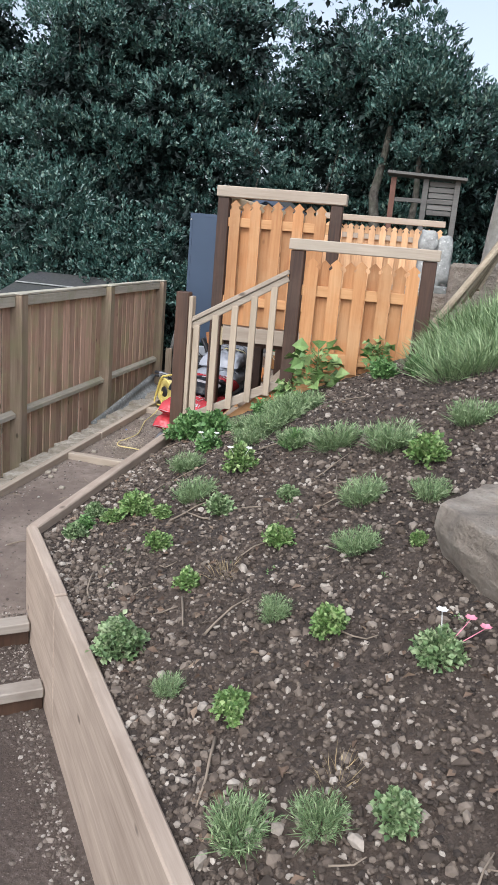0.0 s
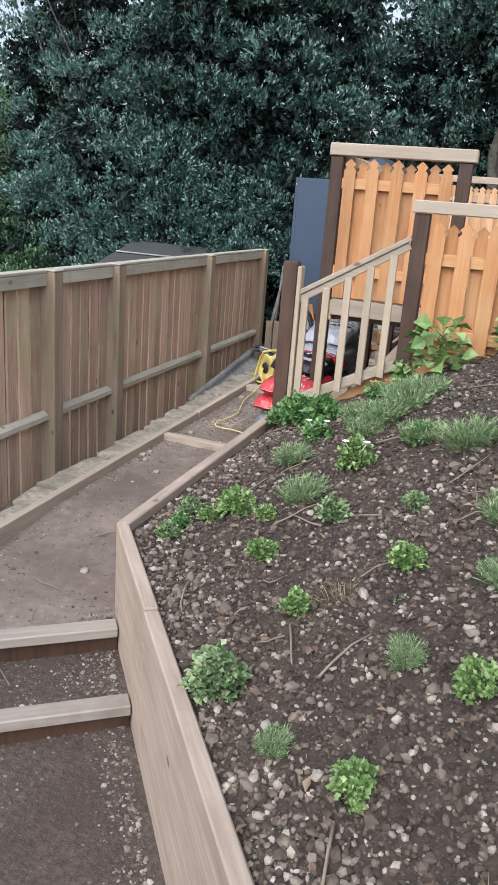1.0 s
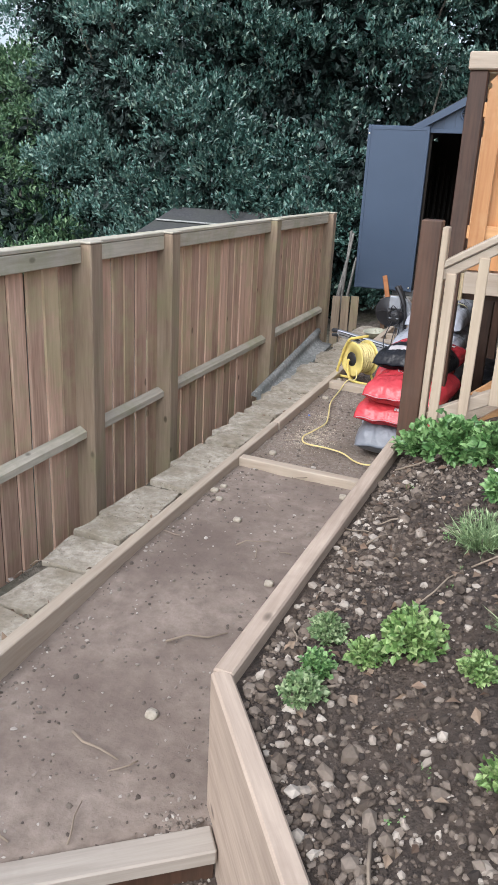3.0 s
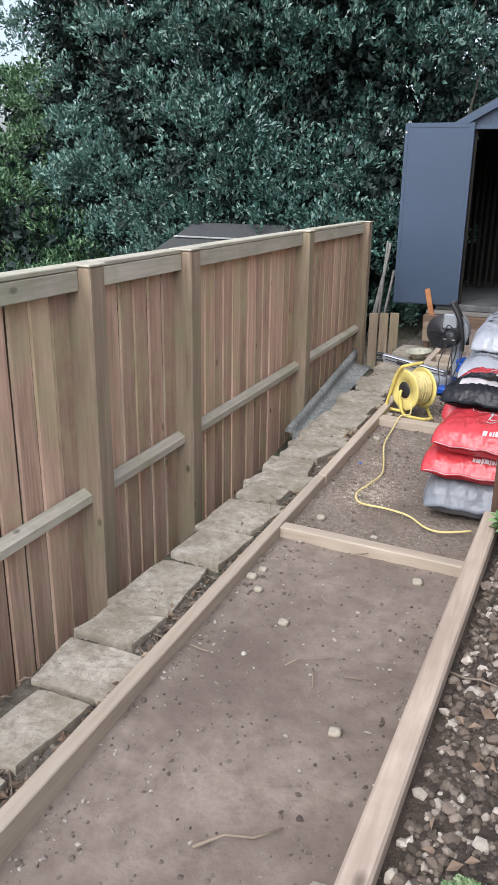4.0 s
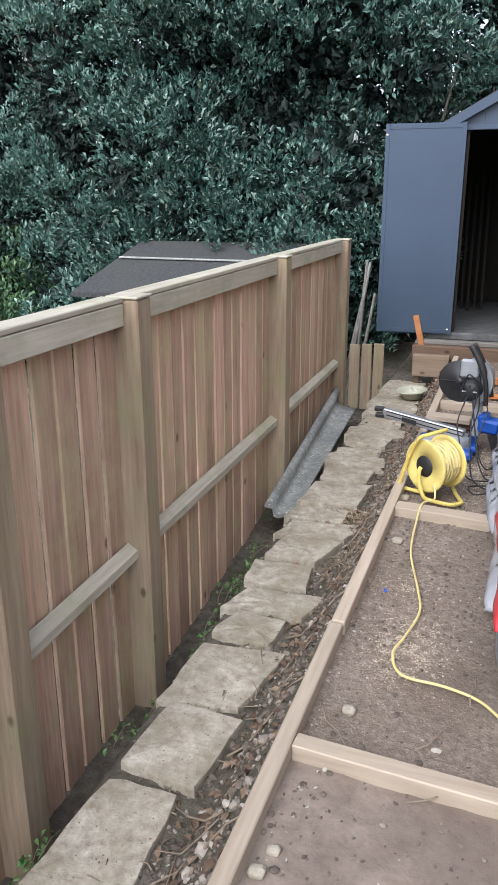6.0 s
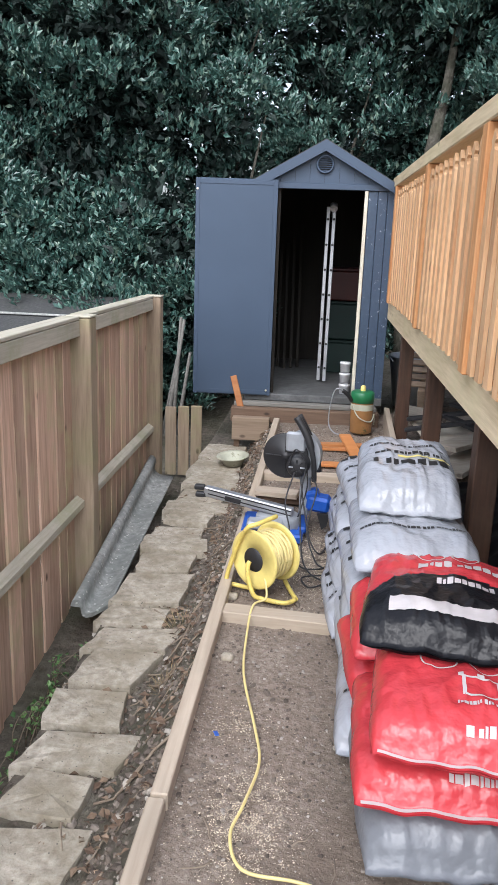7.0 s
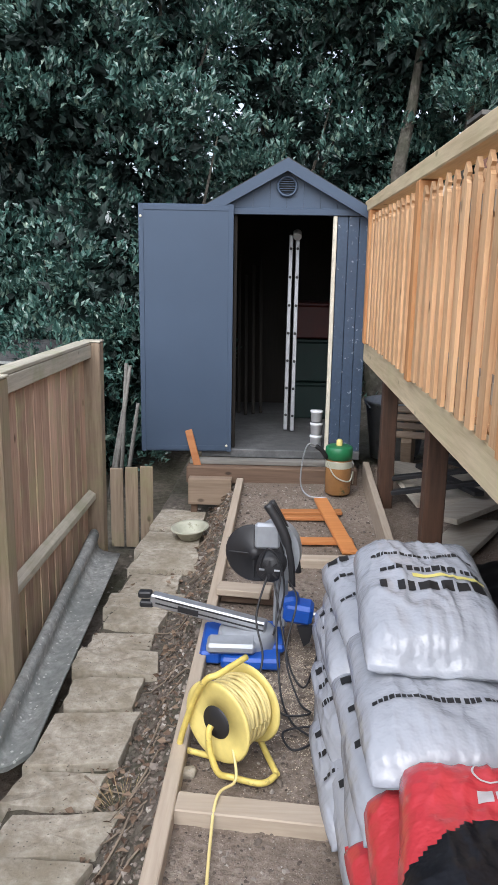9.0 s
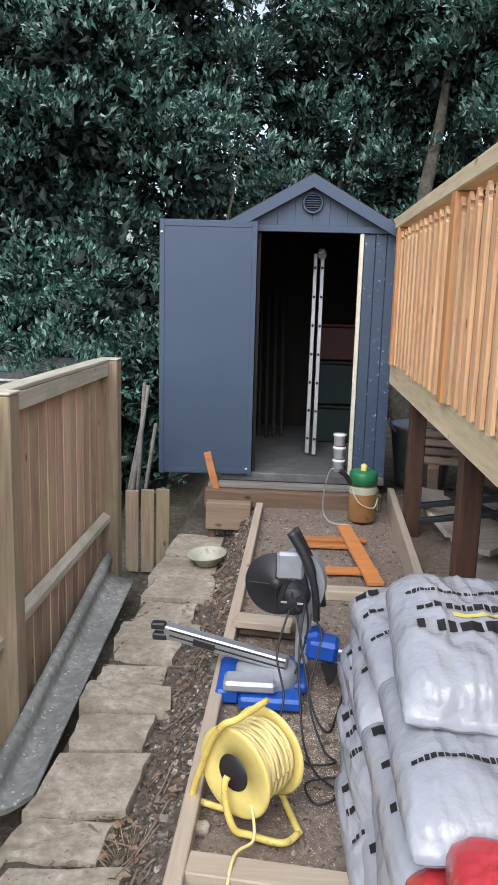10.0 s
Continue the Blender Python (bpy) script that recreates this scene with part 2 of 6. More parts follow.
# ---- builders ----
def box(bm, lo, hi, bev=0.004, m=None):
    """A box with chamfered edges between two corners."""
    lo, hi = Vector(lo), Vector(hi)
    c, h = (lo + hi) / 2, (hi - lo) / 2
    bev = min(bev, min(abs(v) for v in h) * 0.6)
    g = {}
    for a in range(3):
        for sx in (-1, 1):
            for sy in (-1, 1):
                for sz in (-1, 1):
                    s = (sx, sy, sz)
                    p = Vector([s[i] * (h[i] - (0 if i == a else bev)) for i in range(3)]) + c
                    g[a, s] = bm.verts.new(m @ p if m else p)
    for a in range(3):
        u, v = (a + 1) % 3, (a + 2) % 3
        for s in (-1, 1):
            q = []
            for su, sv in ((-1, -1), (1, -1), (1, 1), (-1, 1)):
                k = [0, 0, 0]
                k[a], k[u], k[v] = s, su, sv
                q.append(g[a, tuple(k)])
            bm.faces.new(q if s > 0 else q[::-1])
        for su in (-1, 1):
            for sv in (-1, 1):
                k0, k1 = [0, 0, 0], [0, 0, 0]
                k0[a], k1[a], k0[u], k1[u], k0[v], k1[v] = -1, 1, su, su, sv, sv
                k0, k1 = tuple(k0), tuple(k1)
                q = [g[u, k0], g[u, k1], g[v, k1], g[v, k0]]
                bm.faces.new(q if su * sv < 0 else q[::-1])
    for sx in (-1, 1):
        for sy in (-1, 1):
            for sz in (-1, 1):
                s = (sx, sy, sz)
                q = [g[0, s], g[1, s], g[2, s]]
                bm.faces.new(q if sx * sy * sz > 0 else q[::-1])
    return bm


def beam(bm, a, b, w, h, bev=0.004, up=(0, 0, 1)):
    """A timber of section w x h from a to b; up is the way of h."""
    a, b = Vector(a), Vector(b)
    y = (b - a).normalized()
    x = y.cross(Vector(up)).normalized()
    z = x.cross(y)
    m = Matrix((x, y, z)).transposed().to_4x4()
    m.translation = (a + b) / 2
    L = (b - a).length / 2
    return box(bm, (-w / 2, -L, -h / 2), (w / 2, L, h / 2), bev, m)


def tube(bm, pts, r, n=8, cap=True):
    """A round rod along points; r is a number or one for each point."""
    pts = [Vector(p) for p in pts]
    rs = r if isinstance(r, (list, tuple)) else [r] * len(pts)
    rings, ref = [], None
    for i, p in enumerate(pts):
        d = (pts[min(i + 1, len(pts) - 1)] - pts[max(i - 1, 0)]).normalized()
        if ref is None:
            ref = d.orthogonal().normalized()
        ref = (ref - d * ref.dot(d)).normalized()
        o = d.cross(ref)
        rings.append([bm.verts.new(p + (ref * math.cos(2 * math.pi * k / n) + o * math.sin(2 * math.pi * k / n)) * rs[i]) for k in range(n)])
    for r0, r1 in zip(rings, rings[1:]):
        for k in range(n):
            bm.faces.new((r0[k], r0[(k + 1) % n], r1[(k + 1) % n], r1[k])).smooth = True
    if cap:
        bm.faces.new(rings[0][::-1])
        bm.faces.new(rings[-1])
    return bm


def lathe(bm, prof, n=24, m=None):
    """A turned shape: profile of (radius, height) about z."""
    rings = []
    for r, z in prof:
        rings.append([bm.verts.new((m or Matrix()) @ Vector((r * math.cos(2 * math.pi * k / n), r * math.sin(2 * math.pi * k / n), z))) for k in range(n)])
    for r0, r1 in zip(rings, rings[1:]):
        for k in range(n):
            bm.faces.new((r0[k], r0[(k + 1) % n], r1[(k + 1) % n], r1[k])).smooth = True
    return bm


def prism(bm, outline, depth, m=None):
    """A flat outline (x, z) given thickness along y."""
    m = m or Matrix()
    f = [bm.verts.new(m @ Vector((x, 0, z))) for x, z in outline]
    k = [bm.verts.new(m @ Vector((x, depth, z))) for x, z in outline]
    bm.faces.new(f)
    bm.faces.new(k[::-1])
    n = len(f)
    for i in range(n):
        bm.faces.new((f[(i + 1) % n], f[i], k[i], k[(i + 1) % n]))
    return bm


def mesh_of(bm, name, mat):
    bmesh.ops.recalc_face_normals(bm, faces=bm.faces)
    me = bpy.data.meshes.new(name)
    bm.to_mesh(me)
    bm.free()
    me.materials.append(mat)
    return me


ROOT = {}


def thing(name, at, label, category, group="", kind="", turn=0):
    """An empty at a thing's base, to which its parts are given."""
    ob = tagged(new(name), label, category, group, kind)
    ob.matrix_basis = pose(*at, 0, 0, turn)
    ob.empty_display_size = 0.1
    ROOT[ob] = ob.matrix_basis.copy()
    return ob


def part(name, bm, mat, parent, label=""):
    """Links a bmesh, given in world places, as one mesh under a thing or a part."""
    root = ROOT[parent]
    bm.transform(root.inverted())
    ob = new(name, mesh_of(bm, name, mat))
    ob.parent = parent
    ROOT[ob] = root
    return tagged(ob, label)


def piece(name, me, parent, m):
    """One more object on a shared mesh, at the world pose m."""
    ob = new(name, me)
    ob.parent = parent
    ob.matrix_basis = ROOT[parent].inverted() @ m
    ROOT[ob] = ROOT[parent]
    return ob


def solo(name, bm, mat, label, category, group="", kind=""):
    """A thing of one mesh, with its origin at its base."""
    c = sum((v.co for v in bm.verts), Vector()) / len(bm.verts)
    c.z = min(v.co.z for v in bm.verts)
    bm.transform(Matrix.Translation(-c))
    ob = tagged(new(name, mesh_of(bm, name, mat)), label, category, group, kind)
    ob.matrix_basis = Matrix.Translation(c)
    ROOT[ob] = ob.matrix_basis.copy()
    return ob


def raw(name, verts, faces, mat, smooth=False):
    me = bpy.data.meshes.new(name)
    me.from_pydata(verts, [], faces)
    me.materials.append(mat)
    if smooth:
        me.polygons.foreach_set("use_smooth", [True] * len(me.polygons))
    return me


# ---- the lie of the land ----
CORNER, WALL_DIR = Vector((-1.656, 3.187)), Vector((0.588, -0.809))
WALL_OUT = Vector((0.809, 0.588))


def edge_x(y):
    """The line of the edging board along the path."""
    return -2.50 + 0.0165 * (y - 3.7)


def wall_x(y):
    """The line of the bed's retaining boards."""
    return CORNER.x + 0.043 * (y - CORNER.y) if y > CORNER.y else CORNER.x + (CORNER.y - y) * 0.727


def smooth_max(a, b, k):
    h = max(k - abs(a - b), 0) / k
    return max(a, b) + h * h * k / 4


def step01(a, b, v):
    t = min(1, max(0, (v - a) / (b - a)))
    return t * t * (3 - 2 * t)


def bed_z(x, y):
    rise = -smooth_max(-y, -3.85, 0.8)
    z = 0.265 + 0.479 * x + 0.212 * rise + 0.10 * max(0.0, y - 4.8)
    z = smooth_max(z, 0.325, 0.12)
    return -smooth_max(-z, -1.72, 0.5)


def ground_z(x, y):
    n = noise.noise(Vector((x * 2.3, y * 2.3, 0))) * 0.5 + noise.noise(Vector((x * 7, y * 7, 3))) * 0.25
    f = noise.noise(Vector((x * 22, y * 22, 9)))
    wx, ex = wall_x(y), edge_x(y)
    under = 0.0 + 0.22 * max(0, x + 1.35) + 0.02 * n
    if x > wx + 0.036 and y < 6.2:
        d = (x - wx) * (0.809 if y < CORNER.y else 1)
        b = min(bed_z(x, y), 0.335 + 0.5 * max(0, d - 0.07)) + (0.035 * n + 0.016 * f) * step01(0.05, 0.3, d)
        return b + (under - b) * step01(5.25, 6.1, y) * (1 - step01(-0.2, 1.5, x))
    if x > ex and x < wx + 0.2 and y < 11.2:
        s = (Vector((x, y)) - CORNER).dot(WALL_DIR)
        z = -0.015 - 0.055 * (1 - step01(3.1, 4.3, y))
        if y < 4:
            z -= 0.12 * step01(0.082, 0.094, s) + 0.10 * step01(0.478, 0.49, s) + 0.03 * step01(0.6, 3, s)
        return z + 0.012 * n + 0.006 * f
    if x > ex:
        if y > 6.2 and y < 11.5:
            return under + 0.01 * f
        return under + 0.03 * n if y >= 11.5 else bed_z(x, y)
    d = ex - x
    base = -0.82 + 0.25 * step01(6.5, 10, y)
    z = -0.01 - 0.27 * step01(0.0, 0.26, d) + (base + 0.28) * step01(0.60, 0.76, d)
    z = z - 0.7 * step01(1.2, 4, d)
    return z + 0.02 * n + 0.012 * f


def build_ground():
    def ticks(lo, a, b, hi, fine):
        core = list(np.arange(a, b + 1e-6, fine))
        left, right, g = [], [], fine
        v = a
        while v > lo:
            g *= 1.35
            v -= g
            left.append(v)
        v, g = b, fine
        while v < hi:
            g *= 1.35
            v += g
            right.append(v)
        return left[::-1] + core + right

    xs = sorted([u for u in ticks(-600, -3.6, 1.6, 600, 0.032) if abs(u - CORNER.x - 0.036) > 0.02] + [CORNER.x + 0.029, CORNER.x + 0.043])
    ys = ticks(-600, 0.4, 11.0, 900, 0.036)

    def place(u, y):
        """The columns of the sheet bend so that one of them follows the retaining boards."""
        bend = wall_x(min(max(y, 0.2), 6.3)) - CORNER.x
        return u + bend * (step01(-3.7, -1.95, u) if u < -1.656 else 1 - step01(-1.3, 7.0, u))

    verts = []
    for y in ys:
        for u in xs:
            x = place(u, y)
            verts.append((x, y, ground_z(x, y)))
    nx = len(xs)
    faces, mats = [], []
    for j in range(len(ys) - 1):
        for i in range(nx - 1):
            faces.append((j * nx + i, j * nx + i + 1, (j + 1) * nx + i + 1, (j + 1) * nx + i))
            y = (ys[j] + ys[j + 1]) / 2
            x = place((xs[i] + xs[i + 1]) / 2, y)
            if x > wall_x(y) + 0.02 and y < 6.2:
                mats.append(1)
            elif edge_x(y) < x and y < 11.2:
                s = (Vector((x, y)) - CORNER).dot(WALL_DIR)
                mats.append(3 if y > 5.38 else 4 if y < 4 and s > 0.09 else 0)
            else:
                mats.append(2)
    me = raw("ground", verts, faces, M_SOIL_PATH, True)
    me.materials.append(M_SOIL_BED)
    me.materials.append(M_LITTER)
    me.materials.append(M_SOIL_DRY)
    me.materials.append(M_SOIL_DAMP)
    me.polygons.foreach_set("material_index", mats)
    tagged(new("ground", me), "bare trodden earth path beside sloping stony soil", "ground", kind="structure")


build_ground()


# ---- retaining boards of the planting bed ----
def bed_walls():
    w = thing("retaining_wall", (-1.66, 3.2, 0), "new pale timber boards holding up the soil bed", "retaining wall")
    c, far = CORNER, Vector((-0.05, 0.977))
    joint = CORNER + WALL_DIR * 0.73
    end = CORNER + WALL_DIR * 4.2
    off = WALL_OUT * 0.027
    for a, b, top, low in ((c, joint, 0.368, -0.30), (joint + WALL_DIR * 0.004, end, 0.362, -0.42)):
        bm = bmesh.new()
        beam(bm, (*(a + off), (top + low) / 2), (*(b + off), (top + low) / 2), 0.054, top - low, 0.006)
        part("board", bm, M_WALL_SKEW, w)
    bm = bmesh.new()
    a, b = Vector((-1.626, 3.20)), Vector((-1.545, 5.08))
    beam(bm, (*a, 0.14), (*b, 0.17), 0.058, 0.46, 0.006)
    part("board", bm, M_WALL, w)
    for s in (0.5, 1.6, 2.9):
        p = CORNER + WALL_DIR * s + WALL_OUT * 0.085
        bm = bmesh.new()
        box(bm, (p.x - 0.025, p.y - 0.025, -0.4), (p.x + 0.025, p.y + 0.025, 0.30))
        part("peg", bm, M_NEW_Z, w)


bed_walls()


M_STEP = wood("step_timber", (0.24, 0.205, 0.17), (0.40, 0.355, 0.30), "x", 0.85, (0.20, 0.165, 0.135), 0.6, 0.1, -36)


def path_boards():
    bm = bmesh.new()
    beam(bm, (edge_x(1.0), 1.0, -0.03), (edge_x(6.02), 6.02, -0.03), 0.05, 0.14, 0.004)
    solo("edging_board", bm, M_NEW_Y, "pale sawn timber edging along the earth path", "edging board", "edging of the path")
    bm = bmesh.new()
    beam(bm, (edge_x(6.03) + 0.004, 6.03, -0.03), (edge_x(10.68), 10.68, -0.03), 0.05, 0.145, 0.004)
    solo("edging_board", bm, M_NEW_Y, "pale sawn timber edging along the earth path", "edging board", "edging of the path")
    for y, x1, dy in ((5.40, -1.60, -0.06), (7.17, -1.80, -0.06), (9.13, -1.52, 0.02)):
        bm = bmesh.new()
        beam(bm, (edge_x(y) + 0.027, y, -0.03), (x1, y + dy, -0.03), 0.06 if y < 6 else 0.085, 0.13, 0.004)
        solo("cross_board", bm, M_NEW_X, "pale timber cross board set in the earth path", "edging board", "cross boards of the path")
    # two timber edges of the shallow steps
    for s, z in ((0.12, -0.062), (0.515, -0.165)):
        a = CORNER + WALL_DIR * s - WALL_OUT * 0.005
        b = a - WALL_OUT * 1.5
        bm = bmesh.new()
        beam(bm, (*b, z - 0.024), (*a, z - 0.024), 0.085, 0.048, 0.005)
        solo("step_board", bm, M_STEP, "grey weathered timber step edge with soil on it", "step board", "steps of the path")
        # added dark board in the open gap below, coloured as its shade
        bm = bmesh.new()
        back = WALL_DIR * 0.012
        beam(bm, (*(b - back), z - 0.108), (*(a - back), z - 0.108), 0.05, 0.118, 0.004)
        solo("step_riser", bm, M_DARK_POST, "dark filler board drawn for the shade under the step edge", "step board", "risers of the path")
    bm = bmesh.new()
    beam(bm, (-1.43, 10.86, 0.05), (-1.50, 9.0, 0.05), 0.045, 0.19, 0.004)
    solo("edging_board", bm, M_NEW_Y, "pale timber board on edge beside the deck posts", "edging board", "edging of the path")


path_boards()


# ---- close-boarded fence ----
def fence():
    f = thing("fence", (-3.47, 6.5, -0.6), "weathered brown close-board fence with green algae", "fence")
    posts = (5.42, 6.42, 8.55, 10.52)
    for y in posts:
        bm = bmesh.new()
        low = -1.0 if y < 9 else -0.75
        box(bm, (-3.51, y - 0.062, low), (-3.375, y + 0.062, 1.09), 0.007)
        part("post", bm, M_FENCE_POST, f)
        bm = bmesh.new()
        box(bm, (-3.515, y - 0.067, 1.091), (-3.37, y + 0.067, 1.103), 0.004)
        part("post_cap", bm, M_FENCE_RAIL, f)
    ends = (1.5, *posts)
    for a, b in zip(ends, ends[1:]):
        bm = bmesh.new()
        box(bm, (-3.475, a + 0.064, 0.985), (-3.435, b - 0.064, 1.075), 0.004)
        part("top_rail", bm, M_FENCE_RAIL, f)
        bm = bmesh.new()
        box(bm, (-3.535, a + 0.064, 1.078), (-3.435, b - 0.064, 1.10), 0.004)
        part("capping", bm, M_FENCE_RAIL, f)
        bm = bmesh.new()
        prism(bm, [(-3.474, -0.06), (-3.428, -0.045), (-3.428, -0.005), (-3.474, 0.025)], b - a - 0.128, Matrix.Translation((0, a + 0.064, 0)))
        part("lower_rail", bm, M_FENCE_RAIL, f)
    shapes = []
    for k in range(4):
        bm = bmesh.new()
        w = 0.0605 + 0.0012 * k
        prism(bm, [(-w, 0.0), (-w + 0.007, -0.009), (w, -0.012), (w, 0.002), (-w, 0.002)], 1.92, Matrix.Rotation(radians(-90), 4, "X"))
        shapes.append(mesh_of(bm, "board", M_FENCE))
    # added dark strip behind each board gap, standing in for the shade there
    bm = bmesh.new()
    box(bm, (-0.002, -0.022, -1.9), (0.002, 0.022, 0.0), 0.001)
    strip = mesh_of(bm, "lap_strip", M_DARK_POST)
    rng = random.Random(4)
    for a, b in zip(ends, ends[1:]):
        n = round((b - a - 0.11) / 0.146)
        for k in range(n):
            y = a + 0.055 + (b - a - 0.11) * (k + 0.5) / n + rng.uniform(-0.003, 0.003)
            top = 1.06 - rng.uniform(0, 0.02)
            if k:
                piece("lap_strip", strip, f, Matrix.Translation((-3.519, a + 0.055 + (b - a - 0.11) * k / n, 1.03)))
            turn = Matrix.Rotation(radians(90), 4, "Z") @ Matrix.Rotation(radians(rng.uniform(-0.25, 0.25)), 4, "Y")
            piece("board", shapes[rng.randrange(4)], f, Matrix.Translation((-3.505 + rng.uniform(-0.006, 0.006), y, top)) @ turn)
    # the whole run falls slightly towards the shed
    f.matrix_basis = pose(-3.47, 6.5, -0.589, -0.72, 0, 0)


fence()


# ---- shed ----
SX0, SX1, SY = -2.70, -1.475, 10.95
AX = (SX0 + SX1) / 2


M_FLOOR = speckled("shed_floor", [(0.3, (0.06, 0.062, 0.064)), (0.5, (0.11, 0.113, 0.116)), (0.7, (0.18, 0.183, 0.186))], 12, 0.6, 3.0, (0.05, 0.05, 0.048), 0.6, 0.008, 0.5)


def shed():
    s = thing("shed", (AX, 11.8, 0.1), "blue-grey painted wooden garden shed with its door open", "shed")
    D = 2.1
    ez, az = 1.95, 2.295
    # front: planks right and left of the opening
    for x0, x1, mat in ((-1.715, SX1, M_SHED_WORN), (SX0, -2.47, M_SHED)):
        n = 3
        for k in range(n):
            a, b = x0 + (x1 - x0) * k / n, x0 + (x1 - x0) * (k + 1) / n
            bm = bmesh.new()
            box(bm, (a + 0.0015, SY, 0.16), (b - 0.0015, SY + 0.016, 1.955), 0.003)
            part("plank", bm, mat, s)
    # gable of upright boards above the door
    n = 10
    for k in range(n):
        a, b = SX0 + (SX1 - SX0) * k / n, SX0 + (SX1 - SX0) * (k + 1) / n
        ta, tb = (ez + (az - ez) * (1 - abs(v - AX) / (AX - SX0)) for v in (a, b))
        bm = bmesh.new()
        prism(bm, [(a + 0.001, 2.005), (b - 0.001, 2.005), (b - 0.001, max(tb, 2.01)), (a + 0.001, max(ta, 2.01))], 0.016, Matrix.Translation((0, SY - 0.002, 0)))
        part("gable_board", bm, M_SHED, s)
    bm = bmesh.new()
    box(bm, (SX0, SY - 0.02, 1.957), (SX1, SY + 0.015, 2.005), 0.003)
    part("lintel", bm, M_SHED, s)
    for x0, x1 in ((SX0, SX0 + 0.02), (SX1 - 0.02, SX1)):
        bm = bmesh.new()
        box(bm, (x0, SY + 0.02, 0.16), (x1, SY + D, 1.93))
        part("side_wall", bm, M_SHED, s)
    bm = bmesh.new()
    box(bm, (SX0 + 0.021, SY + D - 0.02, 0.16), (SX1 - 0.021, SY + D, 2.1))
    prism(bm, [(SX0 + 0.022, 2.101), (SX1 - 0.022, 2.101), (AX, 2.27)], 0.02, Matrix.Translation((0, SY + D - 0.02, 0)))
    part("back_wall", bm, M_DIM_BOARD, s)
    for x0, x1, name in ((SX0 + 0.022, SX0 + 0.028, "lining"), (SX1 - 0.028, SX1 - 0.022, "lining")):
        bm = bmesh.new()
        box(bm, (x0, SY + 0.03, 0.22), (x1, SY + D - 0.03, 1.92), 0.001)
        part(name, bm, M_DIM_BOARD, s)
    bm = bmesh.new()
    box(bm, (SX0, SY - 0.03, 0.14), (SX1, SY + D, 0.205), 0.006)
    part("floor", bm, M_FLOOR, s)
    # roof
    for sg in (-1, 1):
        lo, hi = Vector((AX + sg * 0.675, SY - 0.055, ez - 0.0)), Vector((AX, SY - 0.055, az + 0.035))
        bm = bmesh.new()
        d = hi - lo
        nrm = Vector((-d.z, 0, d.x)).normalized()
        nrm = nrm if nrm.z > 0 else -nrm
        prism(bm, [(p.x, p.z) for p in (lo, hi, hi + Vector((0, 0, 0.022)), lo + nrm * 0.02)], D + 0.11, Matrix.Translation((0, SY - 0.055, 0)))
        part("roof", bm, M_FELT, s)
        bm = bmesh.new()
        prism(bm, [(lo.x, lo.z - 0.065), (hi.x, hi.z - 0.075), (hi.x, hi.z + 0.012), (lo.x, lo.z + 0.015)], 0.018, Matrix.Translation((0, SY - 0.075, 0)))
        part("bargeboard", bm, M_SHED, s)
    # round louvred vent
    ring = bmesh.new()
    vm = pose(AX, SY - 0.012, 2.155, 90, 0, 0)
    lathe(ring, [(0.058, 0.004), (0.072, 0.004), (0.075, 0.012), (0.068, 0.018), (0.058, 0.014), (0.058, 0.004)], 28, vm)
    v = part("vent", ring, M_SHED, s)
    bm = bmesh.new()
    lathe(bm, [(0.0005, 0.002), (0.06, 0.002), (0.06, 0.004)], 28, vm)
    part("vent_back", bm, M_BLACK, v)
    for k in range(7):
        z = 2.155 + (k - 3) * 0.016
        w = math.sqrt(max(0.0001, 0.058**2 - (z - 2.155) ** 2))
        bm = bmesh.new()
        beam(bm, (AX - w, SY - 0.022, z), (AX + w, SY - 0.022, z), 0.012, 0.005, 0.001)
        part("slat", bm, M_SHED, v)
    # door jambs
    bm = bmesh.new()
    box(bm, (-1.745, SY - 0.012, 0.205), (-1.717, SY + 0.05, 1.957))
    part("door_jamb", bm, M_CREAM, s, "cream painted door jamb")
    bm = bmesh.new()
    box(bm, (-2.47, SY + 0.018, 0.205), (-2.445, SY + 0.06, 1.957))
    part("door_jamb", bm, M_DIM_BOARD, s)
    # door folded back flat beside the opening
    bm = bmesh.new()
    dm = pose(-2.465, SY - 0.045, 0.0, 0, 0, 3)
    box(bm, (-0.69, -0.022, 0.195), (-0.004, 0.0, 2.02), 0.004, dm)
    d = part("door", bm, M_SHED, s)
    for a, b in (((-0.69, 0.195), (-0.655, 2.02)), ((-0.04, 0.195), (-0.004, 2.02))):
        bm = bmesh.new()
        box(bm, (a[0], -0.027, a[1]), (b[0], -0.0225, b[1]), 0.002, dm)
        part("door_edge", bm, M_SHED, d)
    for z in (0.205, 1.975):
        bm = bmesh.new()
        box(bm, (-0.654, -0.0262, z), (-0.041, -0.0225, z + 0.034), 0.002, dm)
        part("door_edge", bm, M_SHED, d)
    for x, z in ((-0.675, 1.93), (-0.04, 0.24)):
        bm = bmesh.new()
        lathe(bm, [(0.0005, 0.008), (0.008, 0.006), (0.010, 0.0)], 10, dm @ pose(x, -0.027, z, 90, 0, 0))
        part("magnet", bm, M_CREAM, d, "small white door catch")


shed()


# ---- raised deck with shadow-box railings ----
def picket(w, h):
    bm = bmesh.new()
    c = w / 2
    prism(bm, [(-c, 0), (c, 0), (c, h - 0.075), (c - 0.014, h - 0.062), (c - 0.014, h - 0.05), (c, h - 0.038), (0.0, h), (-c, h - 0.038), (-c + 0.014, h - 0.05), (-c + 0.014, h - 0.062), (-c, h - 0.075)], 0.016)
    return bm


